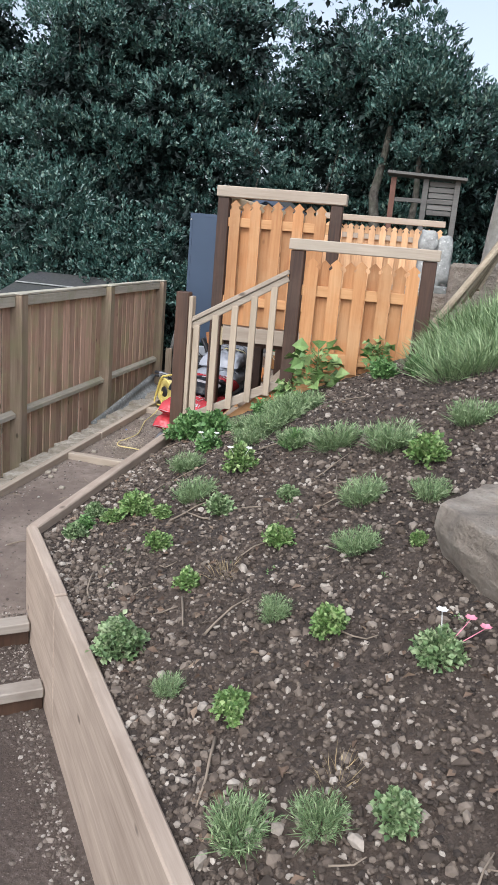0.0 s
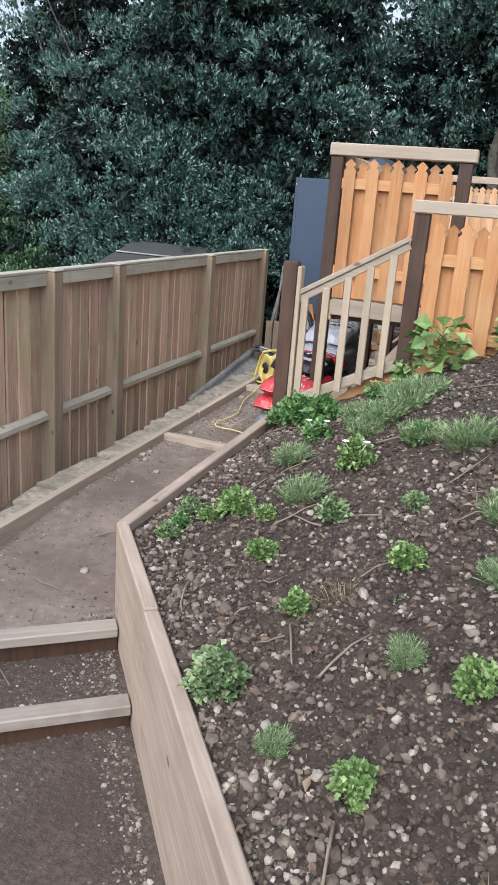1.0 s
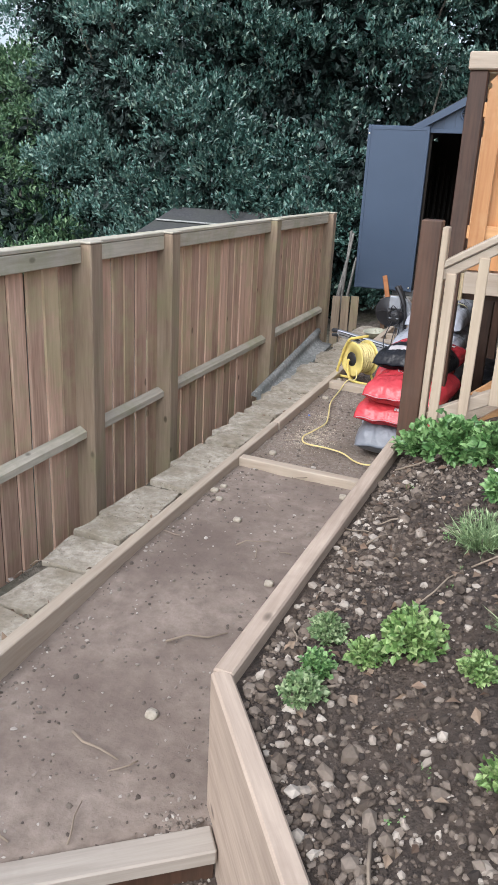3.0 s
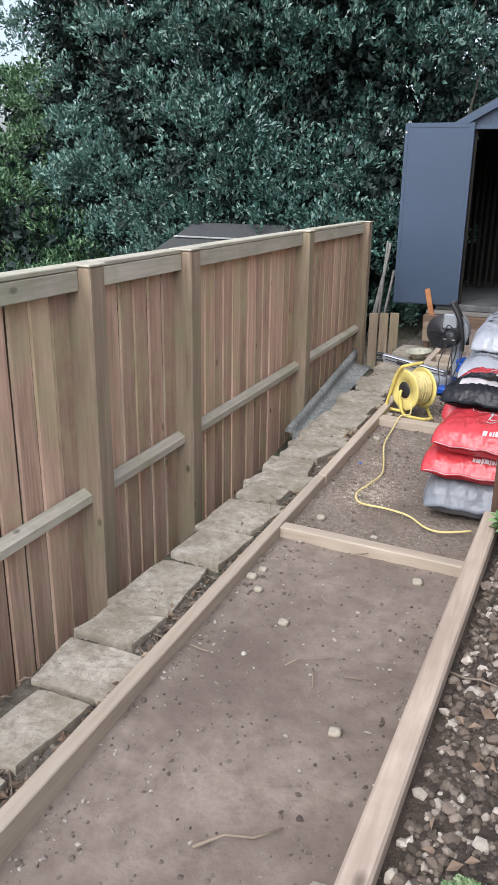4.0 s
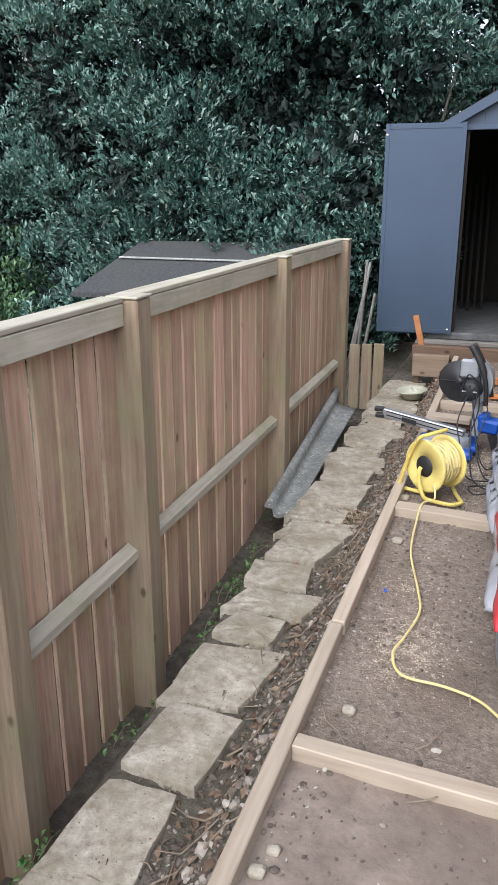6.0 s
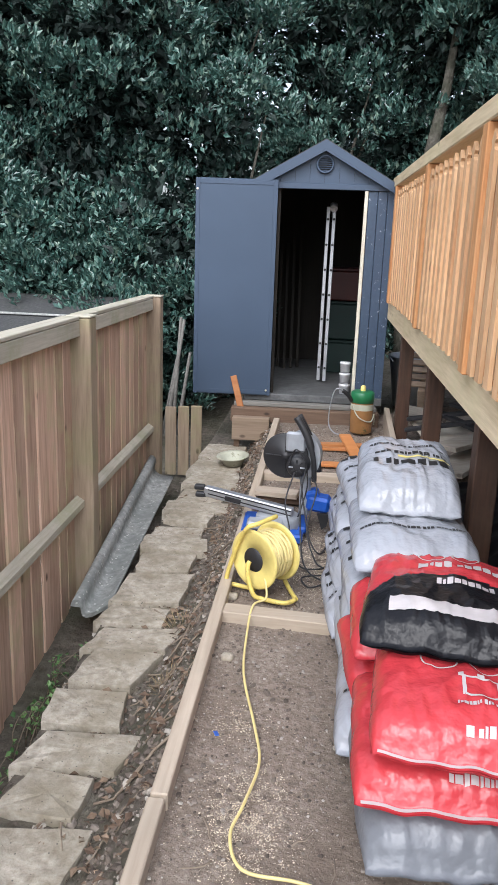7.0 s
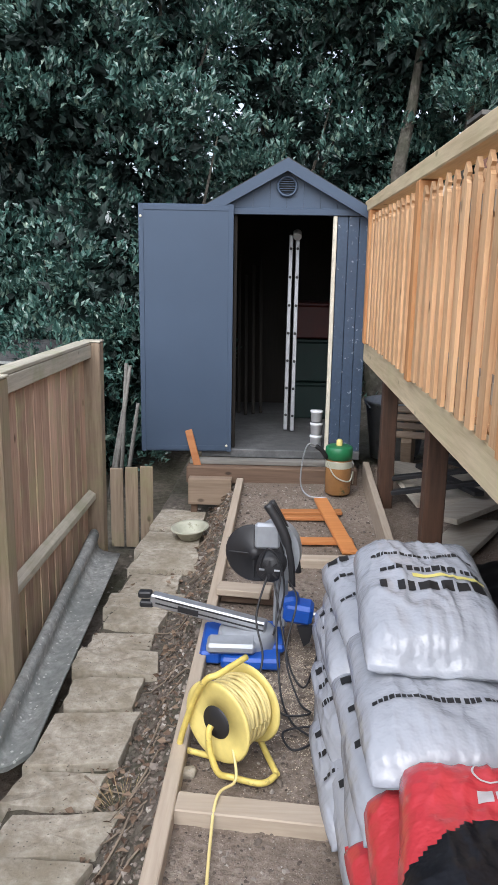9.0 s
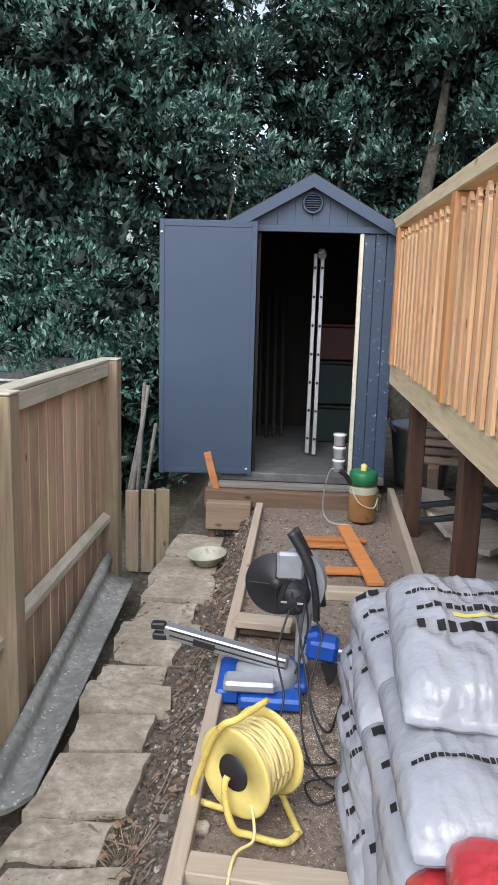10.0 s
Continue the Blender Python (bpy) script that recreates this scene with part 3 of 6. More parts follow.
def panel(owner, a, b, z0, z1, rails, first=True, mat=M_CEDAR, w=0.082, pitch=0.165, half=0.017):
    """Pickets on both sides of rails between plan points a and b."""
    a, b = Vector(a), Vector(b)
    d = (b - a).normalized()
    L = (b - a).length
    ang = math.degrees(math.atan2(d.y, d.x))
    front, back = mesh_of(picket(w, z1 - z0), "picket", mat), mesh_of(picket(w, z1 - z0 - 0.01), "picket", mat)
    m = pose(a.x, a.y, 0, 0, 0, ang)
    n = int(L / pitch)
    rng = random.Random(int(L * 100))
    for k in range(n + 1):
        u = pitch * (k + 0.35)
        if u < L - 0.02:
            piece("picket", front, owner, m @ pose(u, -0.018 - half, z0 + rng.uniform(-0.006, 0.004), 0, rng.uniform(-0.4, 0.4), 0))
        u += pitch / 2
        if u < L - 0.02:
            piece("picket", back, owner, m @ pose(u, half + 0.001, z0 + rng.uniform(-0.006, 0.004), 0, rng.uniform(-0.4, 0.4), 0))
    for z in rails:
        bm = bmesh.new()
        box(bm, (0.0, -half, z - 0.035), (L, half, z + 0.035), 0.003, m)
        part("rail", bm, M_CEDAR_X if mat is M_CEDAR else M_NEW_Y, owner)


DX = -1.455


def deck():
    d = thing("deck", (-0.6, 8.5, 0.0), "raised timber deck on dark stained posts", "deck")
    bm = bmesh.new()
    box(bm, (DX - 0.025, 6.06, 0.91), (DX + 0.02, 10.98, 1.06), 0.004)
    part("edge_beam", bm, M_BEAM, d)
    bm = bmesh.new()
    box(bm, (DX + 0.021, 6.035, 0.955), (0.9, 6.075, 1.075), 0.004)
    part("edge_beam", bm, M_NEW_X, d)
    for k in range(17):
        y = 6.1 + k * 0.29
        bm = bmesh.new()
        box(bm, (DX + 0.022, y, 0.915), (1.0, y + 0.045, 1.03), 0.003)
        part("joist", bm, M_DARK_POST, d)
    n = 20
    for k in range(n):
        x = DX + 0.03 + k * 0.124
        bm = bmesh.new()
        box(bm, (x, 6.08, 1.032), (x + 0.118, 10.98, 1.06), 0.003)
        part("deck_board", bm, M_CEDAR_X, d)
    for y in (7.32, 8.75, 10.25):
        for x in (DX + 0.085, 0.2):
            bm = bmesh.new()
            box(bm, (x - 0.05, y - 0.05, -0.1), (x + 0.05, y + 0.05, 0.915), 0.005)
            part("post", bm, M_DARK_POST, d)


deck()


def deck_railing():
    r = thing("deck_railing", (DX, 8.5, 1.06), "orange stained picket railing with a pale top rail", "railing")
    for y in (7.30, 8.88, 10.72):
        bm = bmesh.new()
        box(bm, (DX - 0.062, y - 0.047, 1.062), (DX + 0.045, y + 0.047, 1.985), 0.005)
        part("post", bm, M_CEDAR, r)
    for a, b in ((10.67, 8.93), (8.83, 7.35), (7.25, 6.16)):
        panel(r, (DX, a), (DX, b), 1.075, 1.955, (1.22, 1.80), mat=M_CEDAR_PALE, w=0.07, pitch=0.15, half=0.03)
    bm = bmesh.new()
    box(bm, (DX - 0.06, 6.16, 1.987), (DX + 0.06, 11.0, 2.065), 0.006)
    part("top_rail", bm, M_BEAM, r)


deck_railing()


def screen_panels():
    a = thing("picket_screen", (-1.05, 6.08, 1.07), "orange stained picket screen with pale capping board", "screen")
    Y = 6.08
    for x, m in ((-1.50, M_DARK_POST), (-0.62, M_DARK_POST)):
        bm = bmesh.new()
        box(bm, (x - 0.045, Y - 0.045, 0.0 if x < -1 else 1.06), (x + 0.045, Y + 0.045, 2.06), 0.005)
        part("post", bm, m, a)
    panel(a, (-1.455, Y - 0.02), (-0.665, Y - 0.02), 1.09, 2.05, (1.28, 1.88))
    bm = bmesh.new()
    box(bm, (-1.555, Y - 0.06, 2.062), (-0.55, Y + 0.06, 2.145), 0.006)
    part("capping", bm, M_NEW_X, a)

    b = thing("picket_screen", (-0.35, 5.22, 0.8), "orange stained picket screen with dark end posts", "screen")
    Y = 5.22
    for x in (-0.76, 0.10):
        bm = bmesh.new()
        box(bm, (x - 0.045, Y - 0.045, 0.45 if x < 0 else 0.8), (x + 0.045, Y + 0.045, 1.725), 0.005)
        part("post", bm, M_DARK_POST, b)
    panel(b, (-0.715, Y - 0.005), (0.055, Y - 0.005), 0.94, 1.69, (1.03, 1.47))
    bm = bmesh.new()
    box(bm, (-0.82, Y - 0.06, 1.727), (0.16, Y + 0.06, 1.80), 0.006)
    part("capping", bm, M_NEW_X, b)
    bm = bmesh.new()
    box(bm, (-0.70, Y - 0.02, 0.87), (0.05, Y + 0.02, 0.938), 0.004)
    part("kickboard", bm, M_CEDAR_X, b)


screen_panels()


def stairs():
    s = thing("stairs", (-1.1, 5.6, 0.0), "pale timber steps with slanting handrail and square balusters", "stairs")
    bm = bmesh.new()
    box(bm, (-1.555, 5.10, -0.02), (-1.465, 5.19, 1.385), 0.005)
    n = part("newel_post", bm, M_DARK_POST, s)
    bm = bmesh.new()
    box(bm, (-1.463, 5.105, 0.2), (-1.435, 5.185, 1.36), 0.004)
    part("packing", bm, M_NEW_Z, n)
    lo, hi = Vector((-1.46, 5.16, 1.18)), Vector((-0.805, 5.20, 1.57))
    for dz, h, w in ((0.012, 0.03, 0.075), (-0.032, 0.045, 0.05)):
        bm = bmesh.new()
        beam(bm, lo + Vector((0, -0.012, dz)), hi + Vector((0, -0.012, dz)), w, h, 0.005)
        part("handrail", bm, M_NEW_X, s)
    blo, bhi = Vector((-1.43, 5.16, 0.50)), Vector((-0.80, 5.20, 0.82))
    bm = bmesh.new()
    beam(bm, blo, bhi, 0.05, 0.06, 0.004)
    part("bottom_rail", bm, M_NEW_X, s)
    for k in range(5):
        t = (k + 0.45) / 5.1
        p, q = blo.lerp(bhi, t), lo.lerp(hi, t)
        bm = bmesh.new()
        box(bm, (q.x - 0.022, p.y - 0.05, p.z - 0.05), (q.x + 0.022, p.y - 0.026, q.z - 0.045), 0.003)
        part("baluster", bm, M_NEW_Z, s)
    for y in (5.24, 5.99):
        bm = bmesh.new()
        beam(bm, (-1.50, y, 0.12), (-0.55, y, 0.92), 0.035, 0.2, 0.004)
        part("stringer", bm, M_CEDAR_X, s)
    for k in range(5):
        x, z = -1.36 + k * 0.19, 0.22 + k * 0.185
        bm = bmesh.new()
        box(bm, (x - 0.12, 5.26, z), (x + 0.12, 5.97, z + 0.03), 0.004)
        part("tread", bm, M_NEW_Z, s)
    bm = bmesh.new()
    box(bm, (-0.7, 5.2, 1.0), (0.6, 6.03, 1.03), 0.004)
    part("landing", bm, M_CEDAR_X, s)


stairs()


# ---- sacks ----
M_WHITE_SACK = sack_mat("white_plastic_sack", (0.345, 0.36, 0.395), 0.22)
M_RED_SACK = sack_mat("red_plastic_sack", (0.50, 0.043, 0.052), 0.27)
M_DARK_SACK = sack_mat("black_plastic_sack", (0.008, 0.008, 0.010), 0.3, 0.25)
M_GREY_SACK = sack_mat("grey_plastic_sack", (0.17, 0.18, 0.20), 0.34)
M_PRINT_YELLOW = plain("yellow_print", (0.62, 0.55, 0.16), 0.4)
M_PRINT_WHITE = plain("white_print", (0.50, 0.46, 0.46), 0.35)


def sack_surface(u, v, lx, ly, h, seed, side):
    """A point of a filled sack: u, v from -1 to 1 across it, side +1 top and -1 underneath. Its ends close in a flat welded hem."""
    hem = min(1.0, abs(v) / 0.93)
    pu, pv = 1 - abs(u) ** 4.0, 1 - hem ** 4.5
    body = max(0, pu) ** 0.5 * max(0, pv) ** 0.5
    w = noise.noise(Vector((u * 1.6 + seed, v * 1.8, side * 2.0))) * 0.20
    w += noise.noise(Vector((u * 4.5, v * 5.0 + seed, side * 3.0))) * 0.08
    fold = 1 - abs(noise.noise(Vector((u * 4.2 - seed, v * 2.2 + u * 1.5, seed)))) * 2
    pleat = 1 - abs(noise.noise(Vector((u * 9.0 + seed, v * 1.4, side * 1.3)))) * 2
    wrinkle = 0.10 * max(0, fold) ** 3 + 0.13 * max(0, pleat) ** 2 * abs(v) ** 2.5
    x = u * lx / 2 * (1 - 0.05 * hem**8) * (1 + 0.02 * noise.noise(Vector((v * 3, seed, 0))))
    y = v * ly / 2 * (1 - 0.03 * (abs(u) ** 3))
    wave = 0.012 * noise.noise(Vector((u * 3.0 + seed, v, 7.0))) * hem**6 - 0.018 * hem**10 * (side > -2)
    thick = 0.0025 * (1 - abs(u) ** 12)
    top = h * 0.5 * body * (1 + w + wrinkle) + thick
    z = top if side > 0 else -h * 0.5 * body * (0.95 + w * 0.3) - thick
    return Vector((x, y, z + wave + h * 0.5))


def sack(at, lx, ly, h, turn, mat, label, seed, lean=0.0, tip=0.0, category="sack", group="", end_mat=None, marks=()):
    """A filled plastic sack lying flat, hems at both ends of its own y. marks: (v, u0, u1, height, material, name); a ring takes (v, u, radius, line)."""
    m = pose(*at, tip, lean, turn)
    nu, nv = 56, 56
    bm = bmesh.new()
    for side in (1, -1):
        g = [[bm.verts.new(m @ sack_surface(-1 + 2 * i / nu, -1 + 2 * j / nv, lx, ly, h, seed, side)) for i in range(nu + 1)] for j in range(nv + 1)]
        for j in range(nv):
            for i in range(nu):
                q = (g[j][i], g[j][i + 1], g[j + 1][i + 1], g[j + 1][i])
                f = bm.faces.new(q if side > 0 else q[::-1])
                f.smooth = True
                uu, vv = -1 + 2 * i / nu, -1 + 2 * j / nv
                if end_mat and vv < 0.08 - 0.75 * max(0.0, -uu - 0.45) - 0.12 * max(0.0, uu - 0.2):
                    f.material_index = 1
    bmesh.ops.remove_doubles(bm, verts=bm.verts, dist=0.0015)
    root = thing("sack", at, label, category, group)
    ob = part("bag", bm, mat, root)
    if end_mat:
        ob.data.materials.append(end_mat)
    rng = random.Random(int(seed * 100))

    def on(u, v):
        return m @ (sack_surface(u, v, lx, ly, h, seed, 1) + Vector((0, 0, 0.003)))

    for v0, u0, u1, hv, mk, nm in marks:
        bmk = bmesh.new()
        if nm == "ring":
            loops = [[bmk.verts.new(on(u0 + r / lx * 2 * math.cos(a * 0.2244), v0 + r / ly * 2 * math.sin(a * 0.2244))) for a in range(28)] for r in (u1, u1 - hv)]
            for a in range(28):
                bmk.faces.new((loops[0][a], loops[0][(a + 1) % 28], loops[1][(a + 1) % 28], loops[1][a])).smooth = True
            part(nm, bmk, mk, ob)
            continue
        runs = [(u0, u1)]
        if nm == "print":
            runs, q = [], u0
            step = hv * ly / lx * 0.62
            while q < u1 - step * 0.4:
                wide = step * rng.choice((0.45, 0.75, 0.9, 1.0, 1.25))
                runs.append((q, min(u1, q + wide)))
                q += wide + step * (0.22 if rng.random() < 0.88 else 0.7)
        for a0, a1 in runs:
            n = max(1, int(abs(a1 - a0) * 26))
            lift = rng.uniform(-0.06, 0.06) * hv if nm == "print" else 0
            tall = rng.choice((0.72, 0.72, 1.0, 1.0)) if nm == "print" else 1.0
            rows = []
            for i in range(n + 1):
                u = a0 + (a1 - a0) * i / n
                rows.append([bmk.verts.new(on(u, v0 + lift + hv * tall * k / 4)) for k in range(5)])
            for r0, r1 in zip(rows, rows[1:]):
                for k in range(4):
                    bmk.faces.new((r0[k], r1[k], r1[k + 1], r0[k + 1])).smooth = True
        part(nm, bmk, mk, ob)
    return root


def sacks():
    g = "sacks stacked beside the path"
    lab = "dusty white plastic sack of sand with black print"
    ink, pale = M_BLACK, M_PRINT_WHITE

    def bars(*rows):
        return [(v, a, b, h, ink, "print") for v, a, b, h in rows]

    line = bars((-0.42, -0.86, 0.86, 0.06), (0.12, -0.8, 0.8, 0.06), (0.30, -0.7, 0.7, 0.14))
    wide = bars((0.34, -0.78, 0.8, 0.055), (0.06, -0.66, 0.8, 0.085), (-0.24, -0.70, 0.8, 0.20))
    side = bars((0.55, -0.9, -0.5, 0.16), (0.15, -0.9, -0.5, 0.10), (-0.3, -0.9, -0.5, 0.08))
    # the near pile, four deep, and the one behind it
    for k, (x, y, turn) in enumerate(((-1.725, 7.08, 2), (-1.70, 7.12, -3), (-1.715, 7.07, 2), (-1.685, 7.08, -1))):
        sack((x, y, -0.012 + 0.129 * k), 0.46, 0.74, 0.158, turn, M_WHITE_SACK, lab, 3.1 + k * 1.7, group=g, marks=line if k == 3 else side, tip=-1.5 if k == 3 else 0)
    for k, (x, y, turn) in enumerate(((-1.745, 7.70, -4), (-1.73, 7.76, 3), (-1.72, 7.72, -2), (-1.70, 7.74, 4))):
        sack((x, y, -0.012 + 0.125 * k), 0.46, 0.72, 0.155, turn, M_WHITE_SACK, lab, 11.3 + k * 1.9, group=g, marks=side, lean=-3 * (k % 2))
    sack((-1.675, 7.40, 0.505), 0.41, 0.74, 0.175, -3, M_WHITE_SACK, "white plastic sack on top of the pile, yellow-flashed black print", 21.4, group=g, tip=4, marks=wide + [(-0.03, -0.2, 0.85, 0.05, M_PRINT_YELLOW, "flash")])
    # sacks slumped against the side of the pile
    for x, y, z, h, lean, s in ((-1.845, 7.32, -0.01, 0.13, -24, 5.5), (-1.825, 7.54, 0.10, 0.14, -30, 6.1), (-1.81, 7.74, 0.21, 0.14, -26, 6.9)):
        sack((x, y, z + 0.02), 0.26, 0.60, h, 3, M_WHITE_SACK, "white plastic sack slumped down the side of the pile", s, group=g, lean=lean, marks=bars((0.3, -0.7, 0.5, 0.14), (0.0, -0.7, 0.4, 0.09), (-0.35, -0.7, 0.3, 0.07)))
    sack((-1.725, 6.55, -0.012), 0.46, 0.62, 0.16, -3, M_WHITE_SACK, lab, 12.2, group=g, marks=side)
    sack((-1.69, 6.11, -0.012), 0.46, 0.62, 0.19, 2, M_GREY_SACK, "slumped grey plastic sack with faded print", 3.3, group=g, marks=bars((-0.45, -0.7, 0.8, 0.08)))
    castle = [(-0.42, -0.02, 0.02, 0.26, pale, "emblem"), (-0.42, 0.36, 0.40, 0.26, pale, "emblem"), (-0.44, -0.02, 0.40, 0.025, pale, "emblem"), (-0.18, -0.06, 0.44, 0.025, pale, "emblem"), (-0.155, -0.06, 0.0, 0.05, pale, "emblem"), (-0.155, 0.15, 0.23, 0.05, pale, "emblem"), (-0.155, 0.38, 0.44, 0.05, pale, "emblem")]
    front = [(0.44, -0.62, 0.62, 0.14, pale, "print"), (0.34, -0.6, 0.2, 0.045, pale, "print"), (0.25, -0.6, -0.15, 0.035, pale, "print"), (0.13, -0.26, 0.052, 0.005, pale, "ring"), (0.13, 0.28, 0.052, 0.005, pale, "ring"), (-0.84, 0.0, 0.6, 0.085, pale, "print"), (-0.985, -0.93, 0.96, 0.04, pale, "hem"), (-0.56, -0.08, 0.46, 0.05, pale, "print")] + castle
    sidebar = [(-0.5, -0.93, -0.80, 0.9, pale, "print")]
    red = "red plastic cement sack with white print"
    sack((-1.69, 6.14, 0.155), 0.48, 0.60, 0.145, -3, M_RED_SACK, red, 5.0, group=g, marks=front + sidebar)
    sack((-1.645, 6.14, 0.278), 0.47, 0.59, 0.16, -7, M_RED_SACK, red, 7.2, group=g, marks=front, tip=0)
    sack((-1.715, 6.60, 0.13), 0.46, 0.52, 0.15, 4, M_RED_SACK, red, 6.4, group=g, marks=sidebar)
    sack((-1.70, 6.58, 0.262), 0.45, 0.50, 0.16, -2, M_RED_SACK, red, 9.4, group=g, marks=sidebar)
    sack((-1.655, 6.45, 0.398), 0.47, 0.60, 0.155, -9, M_RED_SACK, "red and black plastic cement sack on top of the stack", 8.1, group=g, end_mat=M_DARK_SACK, tip=-1, marks=[(0.66, -0.18, 0.045, 0.005, pale, "ring"), (0.66, 0.28, 0.045, 0.005, pale, "ring"), (0.30, -0.35, 0.75, 0.13, pale, "print"), (-0.12, -0.1, 0.65, 0.10, pale, "print"), (-0.72, -0.66, 0.92, 0.20, pale, "band"), (0.05, -0.93, -0.82, 0.7, pale, "print")])


sacks()


# ---- stone slabs, rubble and channel beside the fence ----
def icosa():
    t = (1 + 5**0.5) / 2
    v = np.array([(-1, t, 0), (1, t, 0), (-1, -t, 0), (1, -t, 0), (0, -1, t), (0, 1, t), (0, -1, -t), (0, 1, -t), (t, 0, -1), (t, 0, 1), (-t, 0, -1), (-t, 0, 1)], float)
    v /= np.linalg.norm(v[0])
    idx = "0 11 5 0 5 1 0 1 7 0 7 10 0 10 11 1 5 9 5 11 4 11 10 2 10 7 6 7 1 8 3 9 4 3 4 2 3 2 6 3 6 8 3 8 9 4 9 5 2 4 11 6 2 10 8 6 7 9 8 1"
    return v, np.array([int(q) for q in idx.split()]).reshape(-1, 3)


def scatter_stones(name, spots, sizes, label, mat, seed, flat=0.6, category="stones"):
    """Many small irregular stones lying on the ground, as one mass."""
    rng = np.random.default_rng(seed)
    v, f = icosa()
    n = len(spots)
    s = np.array(sizes)[:, None, None] * rng.uniform(0.6, 1.35, (n, 1, 3)) * (1, 1, flat)
    p = v[None] * s * rng.uniform(0.72, 1.2, (n, 12, 1))
    a = rng.uniform(0, 6.28, n)
    tl = rng.normal(0, 0.35, n)
    c, q = np.cos(a), np.sin(a)
    ct, st = np.cos(tl), np.sin(tl)
    y = p[:, :, 1] * ct[:, None] - p[:, :, 2] * st[:, None]
    z = p[:, :, 1] * st[:, None] + p[:, :, 2] * ct[:, None]
    x = p[:, :, 0] * c[:, None] - y * q[:, None]
    y = p[:, :, 0] * q[:, None] + y * c[:, None]
    g = np.array([(a0, b0, ground_z(a0, b0)) for a0, b0 in spots])
    w = np.stack([x, y, z + np.array(sizes)[:, None] * flat * 0.3], -1) + g[:, None]
    faces = (f[None] + np.arange(n)[:, None, None] * 12).reshape(-1, 3)
    return tagged(new(name, raw(name, w.reshape(-1, 3).tolist(), faces.tolist(), mat)), label, category, kind="stuff")


def stones():
    rng = random.Random(7)
    spots, sizes = [], []
    while len(spots) < 20000:
        x, y = rng.uniform(-1.65, 1.0), rng.uniform(0.9, 5.1)
        if x < wall_x(y) + 0.085:
            continue
        d = noise.noise(Vector((x * 1.7, y * 1.7, 5)))
        if rng.random() > 0.55 + 0.6 * d + (0.35 if y < 3 else 0):
            continue
        spots.append((x, y))
        sizes.append(min(0.024, 0.0028 + 0.0042 * rng.random() + 0.0040 * rng.expovariate(1.4)))
    for _ in range(1500):
        y = rng.uniform(0.9, 5.0)
        spots.append((wall_x(y) + 0.075 + abs(rng.gauss(0, 0.14)), y))
        sizes.append(min(0.026, 0.004 + 0.006 * rng.random() + 0.0055 * rng.expovariate(1.4)))
    scatter_stones("bed_stones", spots, sizes, "small grey and buff stones strewn over dark soil", M_STONES, 1, 0.78)
    spots, sizes = [], []
    while len(spots) < 24000:
        x, y = rng.uniform(-1.65, 1.0), rng.uniform(0.9, 5.1)
        if x > wall_x(y) + 0.08:
            spots.append((x, y))
            sizes.append(0.003 + 0.009 * rng.random() ** 2)
    scatter_stones("soil_crumbs", spots, sizes, "dark crumbs and clods of loose garden soil", M_CRUMB, 4, 0.75, "soil")
    spots, sizes = [], []
    while len(spots) < 9000:
        y = rng.uniform(1.2, 10.7)
        x = rng.uniform(edge_x(y) + 0.03, min(wall_x(y) if y < 5.2 else -1.5, -1.5))
        edge = min(abs(x - edge_x(y)), abs(x - wall_x(y)) if y < 5 else 0.3)
        s = (Vector((x, y)) - CORNER).dot(WALL_DIR) if y < 4 else -1
        if rng.random() > math.exp(-edge * 9) + (0.12 if y < 6 else 0.5) + (0.75 if 0.12 < s < 0.5 else 0.3 if s > 0.5 else 0):
            continue
        spots.append((x, y))
        sizes.append(min(0.022, 0.0018 + 0.0032 * rng.random() + 0.0030 * rng.expovariate(1.6)))
    for _ in range(1500):
        s0 = rng.uniform(0.0, 2.6)
        p = CORNER + WALL_DIR * s0 - WALL_OUT * (0.03 + abs(rng.gauss(0, 0.07)))
        spots.append((p.x, p.y))
        sizes.append(min(0.016, 0.002 + 0.004 * rng.random() + 0.003 * rng.expovariate(1.5)))
    scatter_stones("path_gravel", spots, sizes, "loose pale grit and pebbles on the earth path", M_GRIT, 2, 0.55)
    spots, sizes = [], []
    while len(spots) < 6500:
        y = rng.uniform(3.2, 10.9)
        d = abs(rng.gauss(0.15, 0.12)) if rng.random() < 0.8 else rng.uniform(0.03, 0.85)
        if d < 0.035 or d > 0.9:
            continue
        spots.append((edge_x(y) - d, y))
        sizes.append(min(0.028, 0.003 + 0.005 * rng.random() + 0.0045 * rng.expovariate(1.5)))
    scatter_stones("verge_rubble", spots, sizes, "rubble and broken stone between slabs and edging", M_GRIT, 3, 0.65)


stones()


